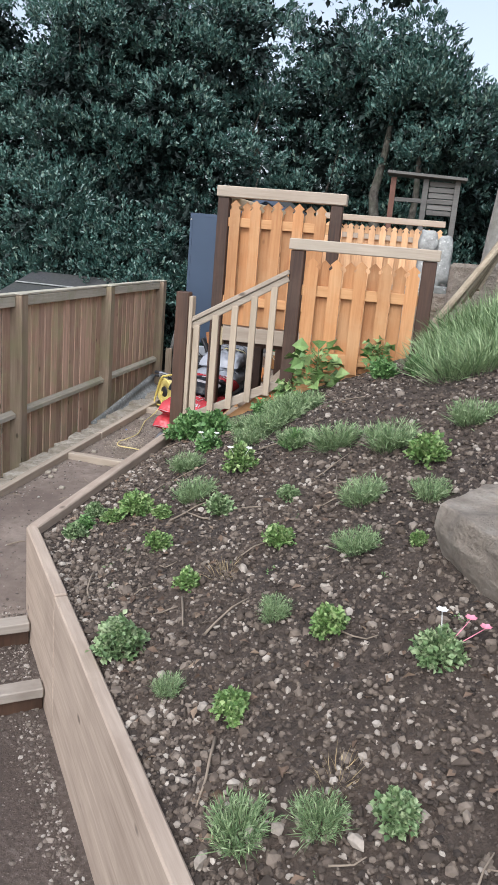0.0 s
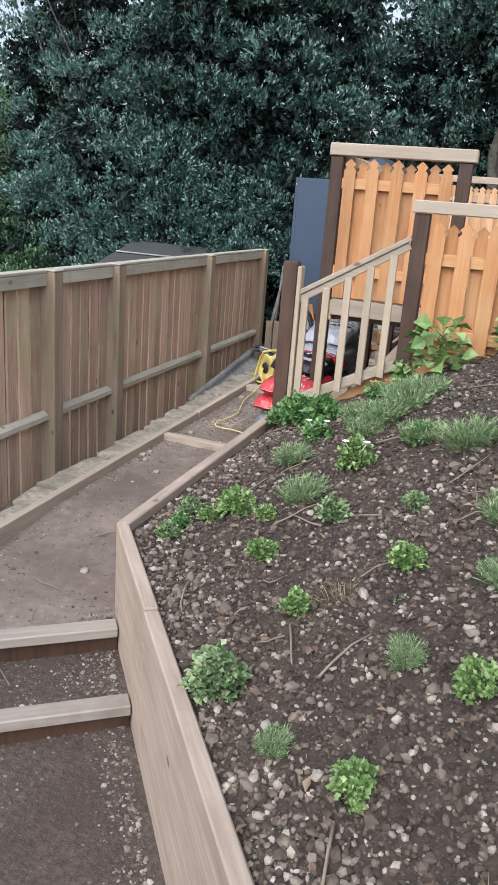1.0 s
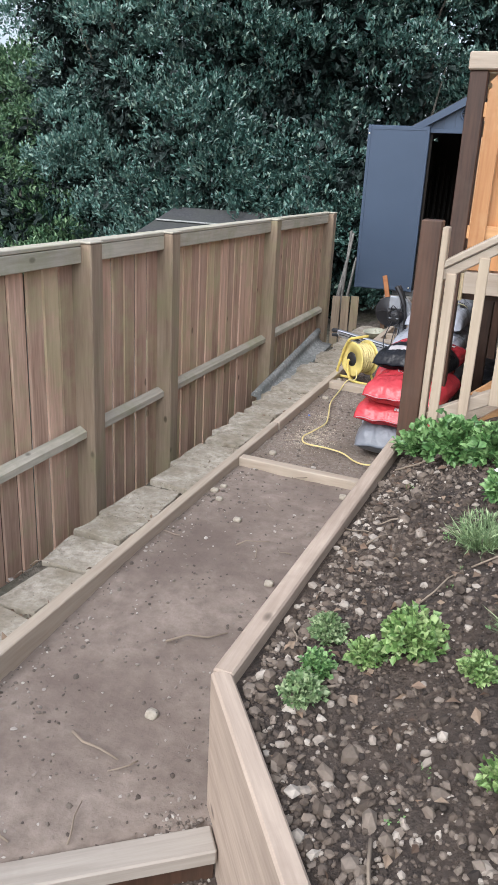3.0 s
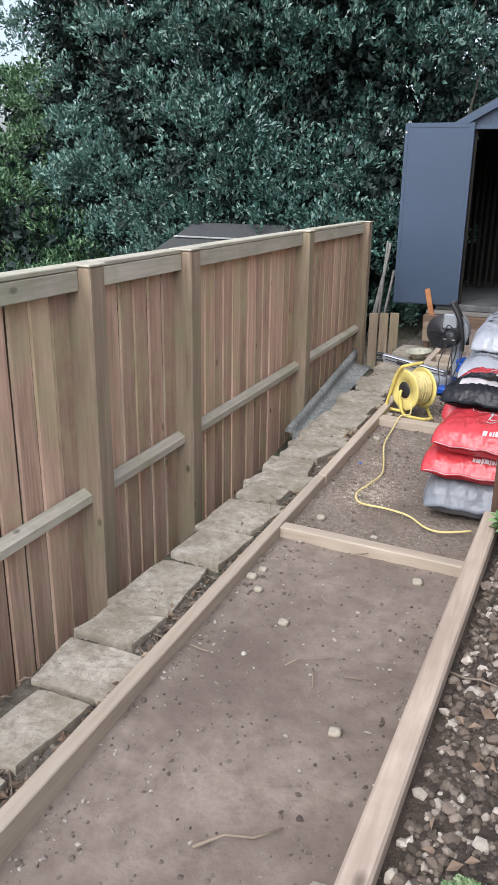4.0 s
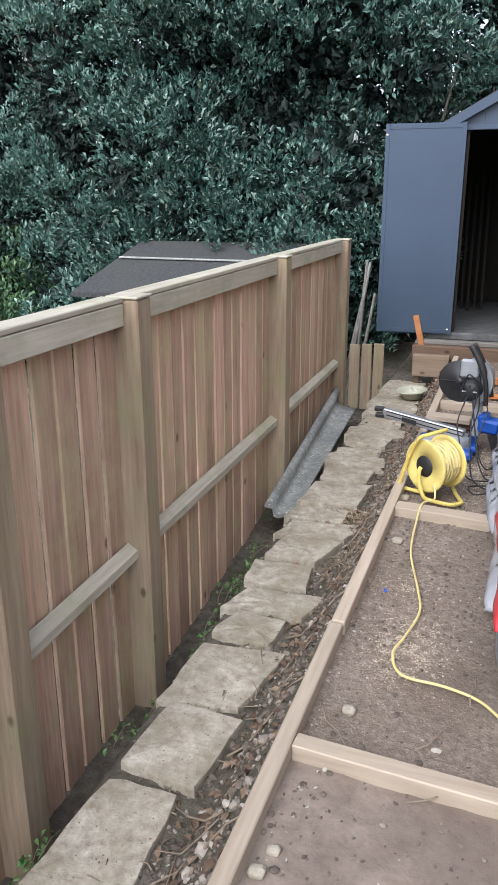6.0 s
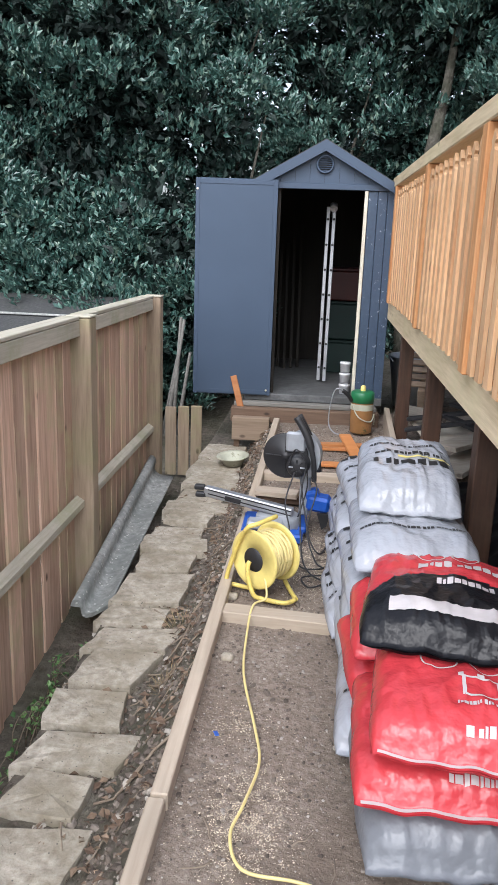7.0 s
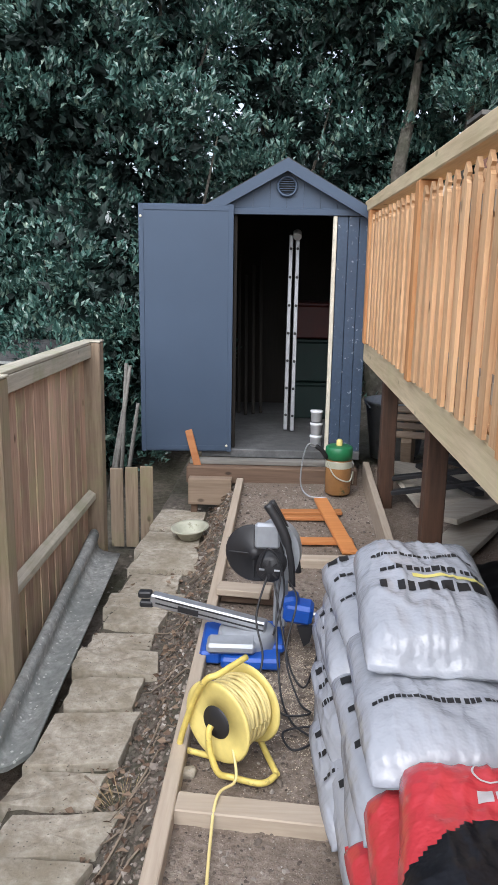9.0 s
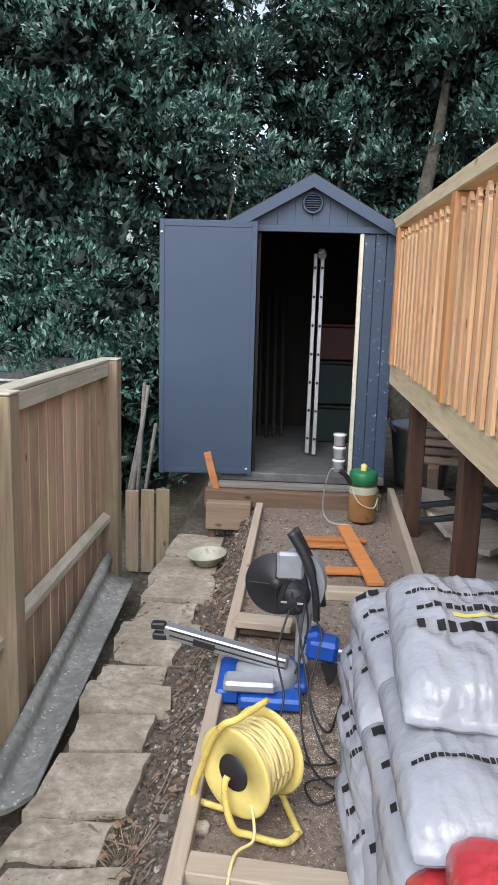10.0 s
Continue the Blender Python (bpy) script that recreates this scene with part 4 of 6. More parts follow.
def irregular_stone(outline, z0, z1, rng, mat_name="slab"):
    """A rough flagstone: a worn outline with a dished, uneven top."""
    bm = bmesh.new()
    c = sum((Vector(p) for p in outline), Vector((0, 0))) / len(outline)
    pts = []
    n = len(outline)
    for i in range(n):
        a, b = Vector(outline[i]), Vector(outline[(i + 1) % n])
        for k in range(4):
            p = a.lerp(b, k / 4)
            pull = 0.012 if k == 0 else 0
            p = p.lerp(c, pull + rng.uniform(-0.03, 0.05))
            pts.append(p)
    levels = [(1.02, z0), (1.0, z1 - 0.008), (0.985, z1), (0.6, z1 + 0.002)]
    rings = []
    for sc, z in levels:
        rings.append([bm.verts.new((*(c + (p - c) * sc), z + (rng.uniform(-0.004, 0.004) if z > z0 else 0))) for p in pts])
    m = len(pts)
    for r0, r1 in zip(rings, rings[1:]):
        for i in range(m):
            bm.faces.new((r0[i], r0[(i + 1) % m], r1[(i + 1) % m], r1[i]))
    top = bm.verts.new((c.x, c.y, z1))
    for i in range(m):
        bm.faces.new((rings[-1][i], rings[-1][(i + 1) % m], top))
    return bm


def slabs():
    rng = random.Random(5)
    p = thing("stone_edging", (-2.9, 7, -0.3), "row of worn uneven buff stone slabs along the fence", "paving", kind="structure")
    ys = (3.2, 3.58, 3.95, 4.34, 4.66, 4.93, 5.40, 5.78, 6.2, 6.43, 6.67, 6.93, 7.23, 7.46, 7.68, 8.05, 8.33, 8.58, 8.79, 9.02, 9.25, 9.55, 9.9, 10.3, 10.75)
    for a, b in zip(ys, ys[1:]):
        x1 = edge_x((a + b) / 2) - rng.uniform(0.17, 0.30)
        x0 = -3.06 + rng.uniform(-0.05, 0.05)
        sk = rng.uniform(-0.03, 0.03)
        o = [(x0, a + 0.016 + sk), (x1 - rng.uniform(0, 0.05), a + 0.016 - sk * 0.4), (x1 + rng.uniform(-0.06, 0.04), b - 0.016 - sk * 0.4), (x0 + rng.uniform(-0.03, 0.08), b - 0.016 + sk)]
        z = -0.248 + rng.uniform(-0.014, 0.012)
        part("slab", irregular_stone(o, z - 0.16, z, rng), M_SLAB, p)


slabs()


def channel():
    """A concrete gutter length propped along the fence foot."""
    bm = bmesh.new()
    # across: share of the way from ridge to lip, and depth under the straight line between them
    outer = [(-0.06, 0.035), (-0.05, 0.008), (0.02, -0.008), (0.13, -0.006), (0.22, 0.012), (0.27, 0.04), (0.33, 0.064), (0.44, 0.076), (0.60, 0.066), (0.78, 0.036), (0.92, 0.006), (0.99, -0.002)]
    prof = outer + [(s + (0.03 if s > 0.9 else 0.0), q + 0.028) for s, q in outer[::-1] if s > 0.2]
    near, far = (Vector((-3.33, 7.95, -0.405)), Vector((-3.15, 8.04, -0.455))), (Vector((-3.385, 10.215, -0.228)), Vector((-3.19, 10.15, -0.383)))
    rings = []
    for k in range(13):
        t = k / 12
        ridge, lip = near[0].lerp(far[0], t), near[1].lerp(far[1], t)
        across = (lip - ridge)
        down = Vector((across.z, 0, -across.x)).normalized()
        down = down if down.z < 0 else -down
        rings.append([bm.verts.new(ridge + across * s + down * (q + 0.003 * noise.noise(Vector((s * 6, t * 9, 1))))) for s, q in prof])
    n = len(prof)
    for r0, r1 in zip(rings, rings[1:]):
        for i in range(n):
            bm.faces.new((r0[i], r0[(i + 1) % n], r1[(i + 1) % n], r1[i])).smooth = True
    bm.faces.new(rings[0])
    bm.faces.new(rings[-1][::-1])
    solo("gutter", bm, M_CONCRETE, "lichen-spotted grey concrete gutter leaning on the fence", "gutter")


channel()


# ---- leaves, litter, twigs ----
M_BROWN_LEAF = island_mat("dead_leaf", [(0.0, (0.09, 0.055, 0.035)), (0.6, (0.18, 0.12, 0.08)), (1.0, (0.30, 0.22, 0.15))], 0.8, 30.0, 0.0)
M_TWIG = plain("twig", (0.24, 0.19, 0.14), 0.85)
M_SAWDUST = island_mat("sawdust", [(0.0, (0.52, 0.42, 0.30)), (1.0, (0.75, 0.66, 0.52))], 0.95, 30.0, 0.0)


def leaf_verts(rng, centers, dirs, size, per, spread, width=0.24, wild=0.75):
    """Rosettes of pointed, folded leaves. Returns vertices and faces."""
    n = len(centers) * per
    c = np.repeat(centers, per, 0) + rng.normal(0, spread, (n, 3))
    d = np.repeat(dirs, per, 0) + rng.normal(0, wild, (n, 3))
    d /= np.linalg.norm(d, axis=1, keepdims=True)
    up = rng.normal(0, 0.5, (n, 3)) + (0, 0, 0.9)
    s = np.cross(d, up)
    s /= np.linalg.norm(s, axis=1, keepdims=True) + 1e-9
    u = np.cross(s, d)
    L = size * rng.uniform(0.65, 1.3, (n, 1))
    W = L * width
    p0, p3 = c, c + d * L - u * L * 0.12
    pm = c + d * L * 0.5
    p1, p2 = pm + s * W + u * W * 0.45, pm - s * W + u * W * 0.45
    v = np.stack([p0, p1, p3, p2, pm + d * L * 0.02], 1).reshape(-1, 3)
    i = np.arange(n)[:, None] * 5
    f = np.concatenate([i + (0, 1, 4), i + (1, 2, 4), i + (2, 3, 4), i + (3, 0, 4)], 0)
    return v, f


def litter():
    rng = np.random.default_rng(3)
    r = random.Random(9)
    pts = []
    for _ in range(1500):
        y = r.uniform(3.2, 10.8)
        x = edge_x(y) - abs(r.gauss(0.16, 0.14)) - 0.03
        pts.append((x, y, ground_z(x, y) + 0.012))
    for _ in range(500):
        y = r.uniform(1.0, 5)
        x = wall_x(y) + 0.1 + abs(r.gauss(0.3, 0.7))
        pts.append((x, y, ground_z(x, y) + 0.012))
    P = np.array(pts)
    d = rng.normal(0, 1, P.shape) * (1, 1, 0.25)
    v, f = leaf_verts(rng, P, d, 0.035, 1, 0.004, 0.3, 0.1)
    tagged(new("leaf_litter", raw("leaf_litter", v.tolist(), f.tolist(), M_BROWN_LEAF)), "dry brown leaves and bark scraps on soil", "leaf litter", kind="stuff")
    bm = bmesh.new()
    for k in range(270):
        if k < 200:
            y = r.uniform(3.6, 10.5)
            x = edge_x(y) - abs(r.gauss(0.2, 0.18)) - 0.04
        elif k < 222:
            y = r.uniform(2.5, 6.5)
            x = r.uniform(edge_x(y) + 0.05, -1.75)
        else:
            y = r.uniform(1.0, 4.8)
            x = wall_x(y) + 0.12 + r.uniform(0, 1.3)
        L, a = r.uniform(0.05, 0.22), r.uniform(0, 6.28)
        p = []
        for i in range(4):
            t = (i / 3 - 0.5) * L
            px, py = x + math.cos(a) * t + r.uniform(-0.008, 0.008), y + math.sin(a) * t + r.uniform(-0.008, 0.008)
            p.append((px, py, ground_z(px, py) + 0.012 + r.uniform(0, 0.012)))
        tube(bm, p, [0.0032, 0.0028, 0.0024, 0.0016] if L < 0.18 else [0.005, 0.0042, 0.0038, 0.0026], 5)
    solo("twigs", bm, M_TWIG, "thin dry twigs scattered on soil and slabs", "twigs", kind="stuff")
    spots, sizes = [], []
    for cx, cy, sx, sy, n in ((-2.21, 6.02, 0.07, 0.12, 3000), (-2.27, 6.45, 0.05, 0.06, 600), (-1.99, 7.85, 0.11, 0.24, 7500)):
        for _ in range(n):
            spots.append((r.gauss(cx, sx), r.gauss(cy, sy)))
            sizes.append(r.uniform(0.0010, 0.0028))
    scatter_stones("sawdust", spots, sizes, "pale sawdust spilled on the earth path", M_SAWDUST, 6, 0.4, "sawdust")


litter()


# ---- garden plants ----
M_BRIGHT = island_mat("bright_leaf", [(0.0, (0.09, 0.17, 0.045)), (0.5, (0.19, 0.31, 0.09)), (1.0, (0.36, 0.45, 0.19))], 0.5, 30.0, 0.0)
M_PALE = island_mat("pale_leaf", [(0.0, (0.09, 0.16, 0.06)), (0.5, (0.20, 0.295, 0.125)), (1.0, (0.38, 0.45, 0.25))], 0.55, 30.0, 0.0)
M_GREYGREEN = island_mat("grey_leaf", [(0.0, (0.10, 0.17, 0.065)), (0.5, (0.205, 0.30, 0.13)), (1.0, (0.37, 0.455, 0.24))], 0.6, 30.0, 0.0)
M_DEEP = island_mat("green_leaf", [(0.0, (0.06, 0.145, 0.04)), (0.5, (0.125, 0.25, 0.075)), (1.0, (0.25, 0.40, 0.15))], 0.5, 30.0, 0.0)
M_STRAW = island_mat("straw", [(0.0, (0.28, 0.2, 0.1)), (1.0, (0.46, 0.36, 0.2))], 0.8, 30.0, 0.0)
M_STEM = plain("stem", (0.10, 0.17, 0.05), 0.6)
M_PETAL_W = plain("white_petal", (0.82, 0.82, 0.78), 0.5)
M_PETAL_P = plain("pink_petal", (0.80, 0.28, 0.36), 0.5)
M_PETAL_R = plain("orange_red_petal", (0.80, 0.10, 0.02), 0.5)


def plant(x, y, size, look_of, seed, flowers=None):
    """One garden plant on the ground at x, y. look_of: round, feather, grass, broad."""
    rng = np.random.default_rng(seed)
    z = ground_z(x, y) - 0.006
    mat, name, label, cat = {
        "bright": (M_BRIGHT, "leafy_plant", "bright green young bedding plant in bare soil", "plant"),
        "pale": (M_PALE, "leafy_plant", "pale green bushy garden plant in bare soil", "plant"),
        "deep": (M_DEEP, "leafy_plant", "fresh green leafy garden plant", "plant"),
        "weed": (M_DEEP, "weed", "small green weed in stony soil", "plant"),
        "feather": (M_GREYGREEN, "lavender_plant", "grey-green feathery lavender clump", "plant"),
        "grass": (M_GREYGREEN, "grass_tuft", "tuft of long grey-green grass", "grass"),
        "broad": (M_BRIGHT, "broad_leaf_plant", "tall plant with broad green leaves by the screen", "plant"),
        "straw": (M_STRAW, "dry_plant", "withered straw-coloured plant in stony soil", "plant")}[look_of]
    t = thing(name, (x, y, z), label, cat)
    if look_of in ("bright", "pale", "deep", "weed"):
        n = {"weed": 6}.get(look_of, 84)
        d = rng.normal(0, 1, (n, 3))
        d[:, 2] = np.abs(d[:, 2]) + 0.1
        d /= np.linalg.norm(d, axis=1, keepdims=True)
        P = d * rng.uniform(0.45, 1.0, (n, 1)) * size * (0.62, 0.62, 0.8) + (0, 0, size * 0.12)
        v, f = leaf_verts(rng, P, d + (0, 0, 0.25), size * 0.19, 10 if look_of != "weed" else 3, size * 0.07, 0.42, 0.6)
        bm = bmesh.new()
        for k in range(0, n, 4):
            tube(bm, [(0, 0, 0), Vector(P[k]) * 0.5 + Vector((0, 0, size * 0.1)), P[k]], [size * 0.02, size * 0.016, size * 0.01], 4)
        bm.transform(ROOT[t])
        part("stems", bm, M_STEM, t)
    elif look_of in ("feather", "grass", "straw"):
        n = {"feather": 260, "grass": 420, "straw": 50}[look_of]
        r0 = size * (0.30 if look_of == "feather" else 0.55)
        a = rng.uniform(0, 6.28, n)
        r = r0 * np.sqrt(rng.random(n))
        P = np.stack([np.cos(a) * r, np.sin(a) * r, np.full(n, 0.0)], 1)
        for i in range(n):
            P[i, 2] = ground_z(x + P[i, 0], y + P[i, 1]) - z - 0.004
        d = np.stack([np.cos(a) * (0.25 + r / r0 * 0.7), np.sin(a) * (0.25 + r / r0 * 0.7), np.full(n, 1.0)], 1)
        v, f = leaf_verts(rng, P, d, size * 0.85, 1, 0.002, 0.014, 0.3)
        if look_of == "feather":
            Q = P + d / np.linalg.norm(d, axis=1, keepdims=True) * size * rng.uniform(0.2, 0.8, (n, 1))
            v2, f2 = leaf_verts(rng, Q, d, size * 0.2, 4, 0.004, 0.08, 0.7)
            f = np.concatenate([f, f2 + len(v)])
            v = np.concatenate([v, v2])
    else:
        n = 34
        a = np.arange(n) * 2.4
        hgt = np.linspace(0.2, 1.0, n) * size
        reach = size * (0.12 + 0.26 * rng.random(n))
        P = np.stack([np.cos(a) * reach, np.sin(a) * reach, hgt], 1)
        d = np.stack([np.cos(a), np.sin(a), np.full(n, 0.05)], 1)
        v, f = leaf_verts(rng, P, d, size * 0.30, 2, size * 0.05, 0.44, 0.35)
        bm = bmesh.new()
        tube(bm, [(0, 0, 0), (0.01, 0, size * 0.5), (0, 0.01, size)], [0.008, 0.006, 0.003], 6)
        for k in range(n):
            tube(bm, [(0, 0, hgt[k] * 0.8), P[k]], 0.003, 4)
        bm.transform(ROOT[t])
        part("stems", bm, M_STEM, t)
    ob = new("foliage", raw("foliage", v.tolist(), f.tolist(), mat))
    ob.parent = t
    for fx, fy, fz, pm in flowers or ():
        c = Vector((x + fx, y + fy, z + fz))
        bm = bmesh.new()
        for k in range(6):
            e = c + Vector((math.cos(k * 1.05) * 0.018, math.sin(k * 1.05) * 0.018, 0.008))
            s = Vector((-math.sin(k * 1.05), math.cos(k * 1.05), 0)) * 0.010
            q = [bm.verts.new(p) for p in (c, c.lerp(e, 0.6) + s, e, c.lerp(e, 0.6) - s)]
            bm.faces.new(q)
        tube(bm, [(x, y, z + fz * 0.3), c], 0.0015, 4)
        part("flower", bm, pm, t)
    return t


def planting():
    kinds = (
        ("bright", 100, ((-0.36, 1.95, 0.088), (-0.12, 2.21, 0.092), (-0.37, 2.73, 0.092), (-0.93, 2.97, 0.085), (-0.69, 2.61, 0.078), (0.14, 3.05, 0.125), (-1.19, 3.42, 0.125), (-1.02, 3.31, 0.07), (-0.72, 3.59, 0.13), (0.13, 2.56, 0.05), (-1.30, 3.39, 0.08))),
        ("pale", 130, ((-0.83, 2.28, 0.135), (-0.71, 3.16, 0.105), (-1.42, 3.22, 0.085), (-1.43, 3.49, 0.08), (0.11, 1.55, 0.08), (-0.40, 3.10, 0.07))),
        ("feather", 150, ((-0.25, 1.56, 0.105), (-0.06, 1.57, 0.085), (-0.59, 2.07, 0.062), (-0.31, 2.32, 0.07), (-0.08, 2.57, 0.10), (-0.09, 2.89, 0.115), (-0.89, 3.39, 0.13), (-0.26, 3.47, 0.15), (-0.46, 3.68, 0.12), (-0.01, 3.28, 0.15), (0.16, 2.82, 0.09), (0.31, 3.28, 0.12), (-1.07, 3.87, 0.12), (-0.69, 4.11, 0.15), (-0.61, 4.24, 0.16), (-0.54, 4.40, 0.16), (-0.76, 4.0, 0.12), (-0.66, 4.5, 0.15), (-0.84, 4.3, 0.13))),
        ("deep", 170, ((-1.25, 4.72, 0.20), (-1.40, 4.93, 0.17), (-1.08, 4.55, 0.17), (-1.02, 4.16, 0.12), (-1.41, 3.33, 0.07), (-0.09, 4.57, 0.13), (0.10, 4.35, 0.11), (-0.82, 4.72, 0.13), (-0.48, 3.70, 0.10))),
        ("grass", 190, ((0.18, 4.40, 0.2), (0.28, 4.05, 0.22), (0.40, 4.0, 0.22), (0.48, 4.2, 0.22), (0.28, 4.75, 0.22), (0.45, 4.8, 0.25), (0.62, 4.6, 0.25), (0.36, 5.2, 0.25), (0.52, 5.1, 0.27), (0.66, 5.3, 0.28), (0.5, 5.8, 0.30), (0.75, 5.7, 0.30), (0.38, 4.5, 0.2), (0.55, 4.4, 0.22), (0.2, 5.0, 0.16))),
        ("broad", 210, ((-0.53, 4.93, 0.30), (-0.16, 5.05, 0.19), (-0.70, 4.90, 0.16))))
    for kind, seed, spots in kinds:
        for i, (x, y, s) in enumerate(spots):
            fl = [(0.05, -0.05, s * 1.05, M_PETAL_W), (-0.04, -0.06, s, M_PETAL_W)] if (kind, i) in (("deep", 3), ("bright", 8)) else None
            if (kind, i) == ("deep", 7):
                fl = [(0.05, -0.04, 0.15, M_PETAL_R), (-0.02, -0.05, 0.13, M_PETAL_R)]
            plant(x, y, s, kind, seed + i, fl)
    plant(0.20, 2.02, 0.105, "pale", 140, [(0.07, 0.05, 0.13, M_PETAL_P), (-0.01, 0.05, 0.14, M_PETAL_W), (0.11, 0.03, 0.12, M_PETAL_P)])
    r = random.Random(15)
    for i in range(26):
        y = r.uniform(1.4, 4.6)
        plant(wall_x(y) + 0.2 + r.uniform(0, 1.1), y, r.uniform(0.02, 0.04), "weed", 220 + i)
    plant(-0.03, 1.68, 0.08, "straw", 260)
    plant(-0.55, 2.62, 0.08, "straw", 261)
    plant(-2.66, 7.5, 0.10, "straw", 262)
    plant(-2.62, 6.95, 0.08, "straw", 263)


planting()


def fence_weeds():
    rng = np.random.default_rng(8)
    r = random.Random(8)
    for i, (y, n) in enumerate(((5.15, 4), (6.15, 4), (6.7, 6), (7.2, 6), (7.6, 5))):
        t = thing("bramble", (-3.33, y, ground_z(-3.33, y)), "straggling bramble stems with small green leaves", "bramble")
        P = []
        for k in range(n):
            bm = bmesh.new()
            p = Vector((-3.34 + r.uniform(-0.03, 0.05), y + r.uniform(-0.12, 0.12), ground_z(-3.33, y)))
            pts = [p.copy()]
            d = Vector((r.uniform(-0.05, 0.35), r.uniform(-0.5, 0.5), 1.0))
            for q in range(6):
                p = p + d * r.uniform(0.05, 0.10)
                d = d + Vector((r.uniform(-0.1, 0.15), r.uniform(-0.3, 0.3), -0.22))
                p.x = max(p.x, -3.40)
                pts.append(p.copy())
                P.append(tuple(p))
            tube(bm, pts, [0.0035, 0.003, 0.003, 0.0025, 0.002, 0.002, 0.0015], 5)
            part("stem", bm, M_TWIG, t)
        C = np.array(P)
        v, f = leaf_verts(rng, C, rng.normal(0, 1, C.shape), 0.028, 2, 0.015, 0.36, 0.5)
        v -= np.array(t.matrix_basis.translation)
        ob = new("leaves", raw("leaves", v.tolist(), f.tolist(), M_DEEP))
        ob.parent = t


fence_weeds()


# ---- rock, statue and odds at the top of the slope ----
def lump(center, radii, seed, rough=0.18, sub=4, flat_top=None):
    bm = bmesh.new()
    bmesh.ops.create_icosphere(bm, subdivisions=sub, radius=1)
    for v in bm.verts:
        d = v.co.normalized()
        k = 1 + rough * noise.noise(d * 1.6 + Vector((seed, 0, 0))) + rough * 0.4 * noise.noise(d * 5 + Vector((0, seed, 0)))
        p = Vector([math.copysign(abs(c) ** 0.6, c) for c in d]) * k
        v.co = Vector((p.x * radii[0], p.y * radii[1], p.z * radii[2])) + Vector(center)
        if flat_top and v.co.z > flat_top:
            v.co.z = flat_top + (v.co.z - flat_top) * 0.15
    for f in bm.faces:
        f.smooth = True
    return bm


def boulder():
    """A broad flat-topped block, undercut in front, with a broken outline."""
    plan = [Vector(p) for p in ((0.165, 2.46), (0.23, 2.29), (0.345, 2.14), (0.58, 2.04), (0.92, 2.10), (1.06, 2.38), (0.92, 2.66), (0.62, 2.78), (0.33, 2.68))]
    c = sum(plan, Vector((0, 0))) / len(plan)
    ring = []
    for i, p in enumerate(plan):
        q = plan[(i + 1) % len(plan)]
        ring += [p.lerp(q, k / 8) for k in range(8)]
    bm = bmesh.new()
    levels = []
    for sc, z in ((0.72, 0.74), (0.86, 0.82), (0.95, 0.88), (0.985, 0.94), (1.0, 0.985), (1.0, 1.025), (0.985, 1.033), (0.85, 1.036), (0.65, 1.042), (0.4, 1.04), (0.15, 1.045)):
        row = []
        for p in ring:
            d = Vector((p.x * 5, p.y * 5, z * 9))
            k = 1 + 0.05 * noise.noise(d) + 0.025 * noise.noise(d * 3.1)
            tilt = 0.06 * (p.x - 0.2)
            row.append(bm.verts.new((*(c + (p - c) * sc * k), z + tilt + 0.012 * noise.noise(d * 1.7 + Vector((4, 0, 0))))))
        levels.append(row)
    n = len(ring)
    for r0, r1 in zip(levels, levels[1:]):
        for i in range(n):
            bm.faces.new((r0[i], r0[(i + 1) % n], r1[(i + 1) % n], r1[i]))
    bm.faces.new(levels[-1])
    bm.faces.new(levels[0][::-1])
    solo("boulder", bm, M_ROCK, "large flat-topped buff sandstone boulder on the slope", "boulder")


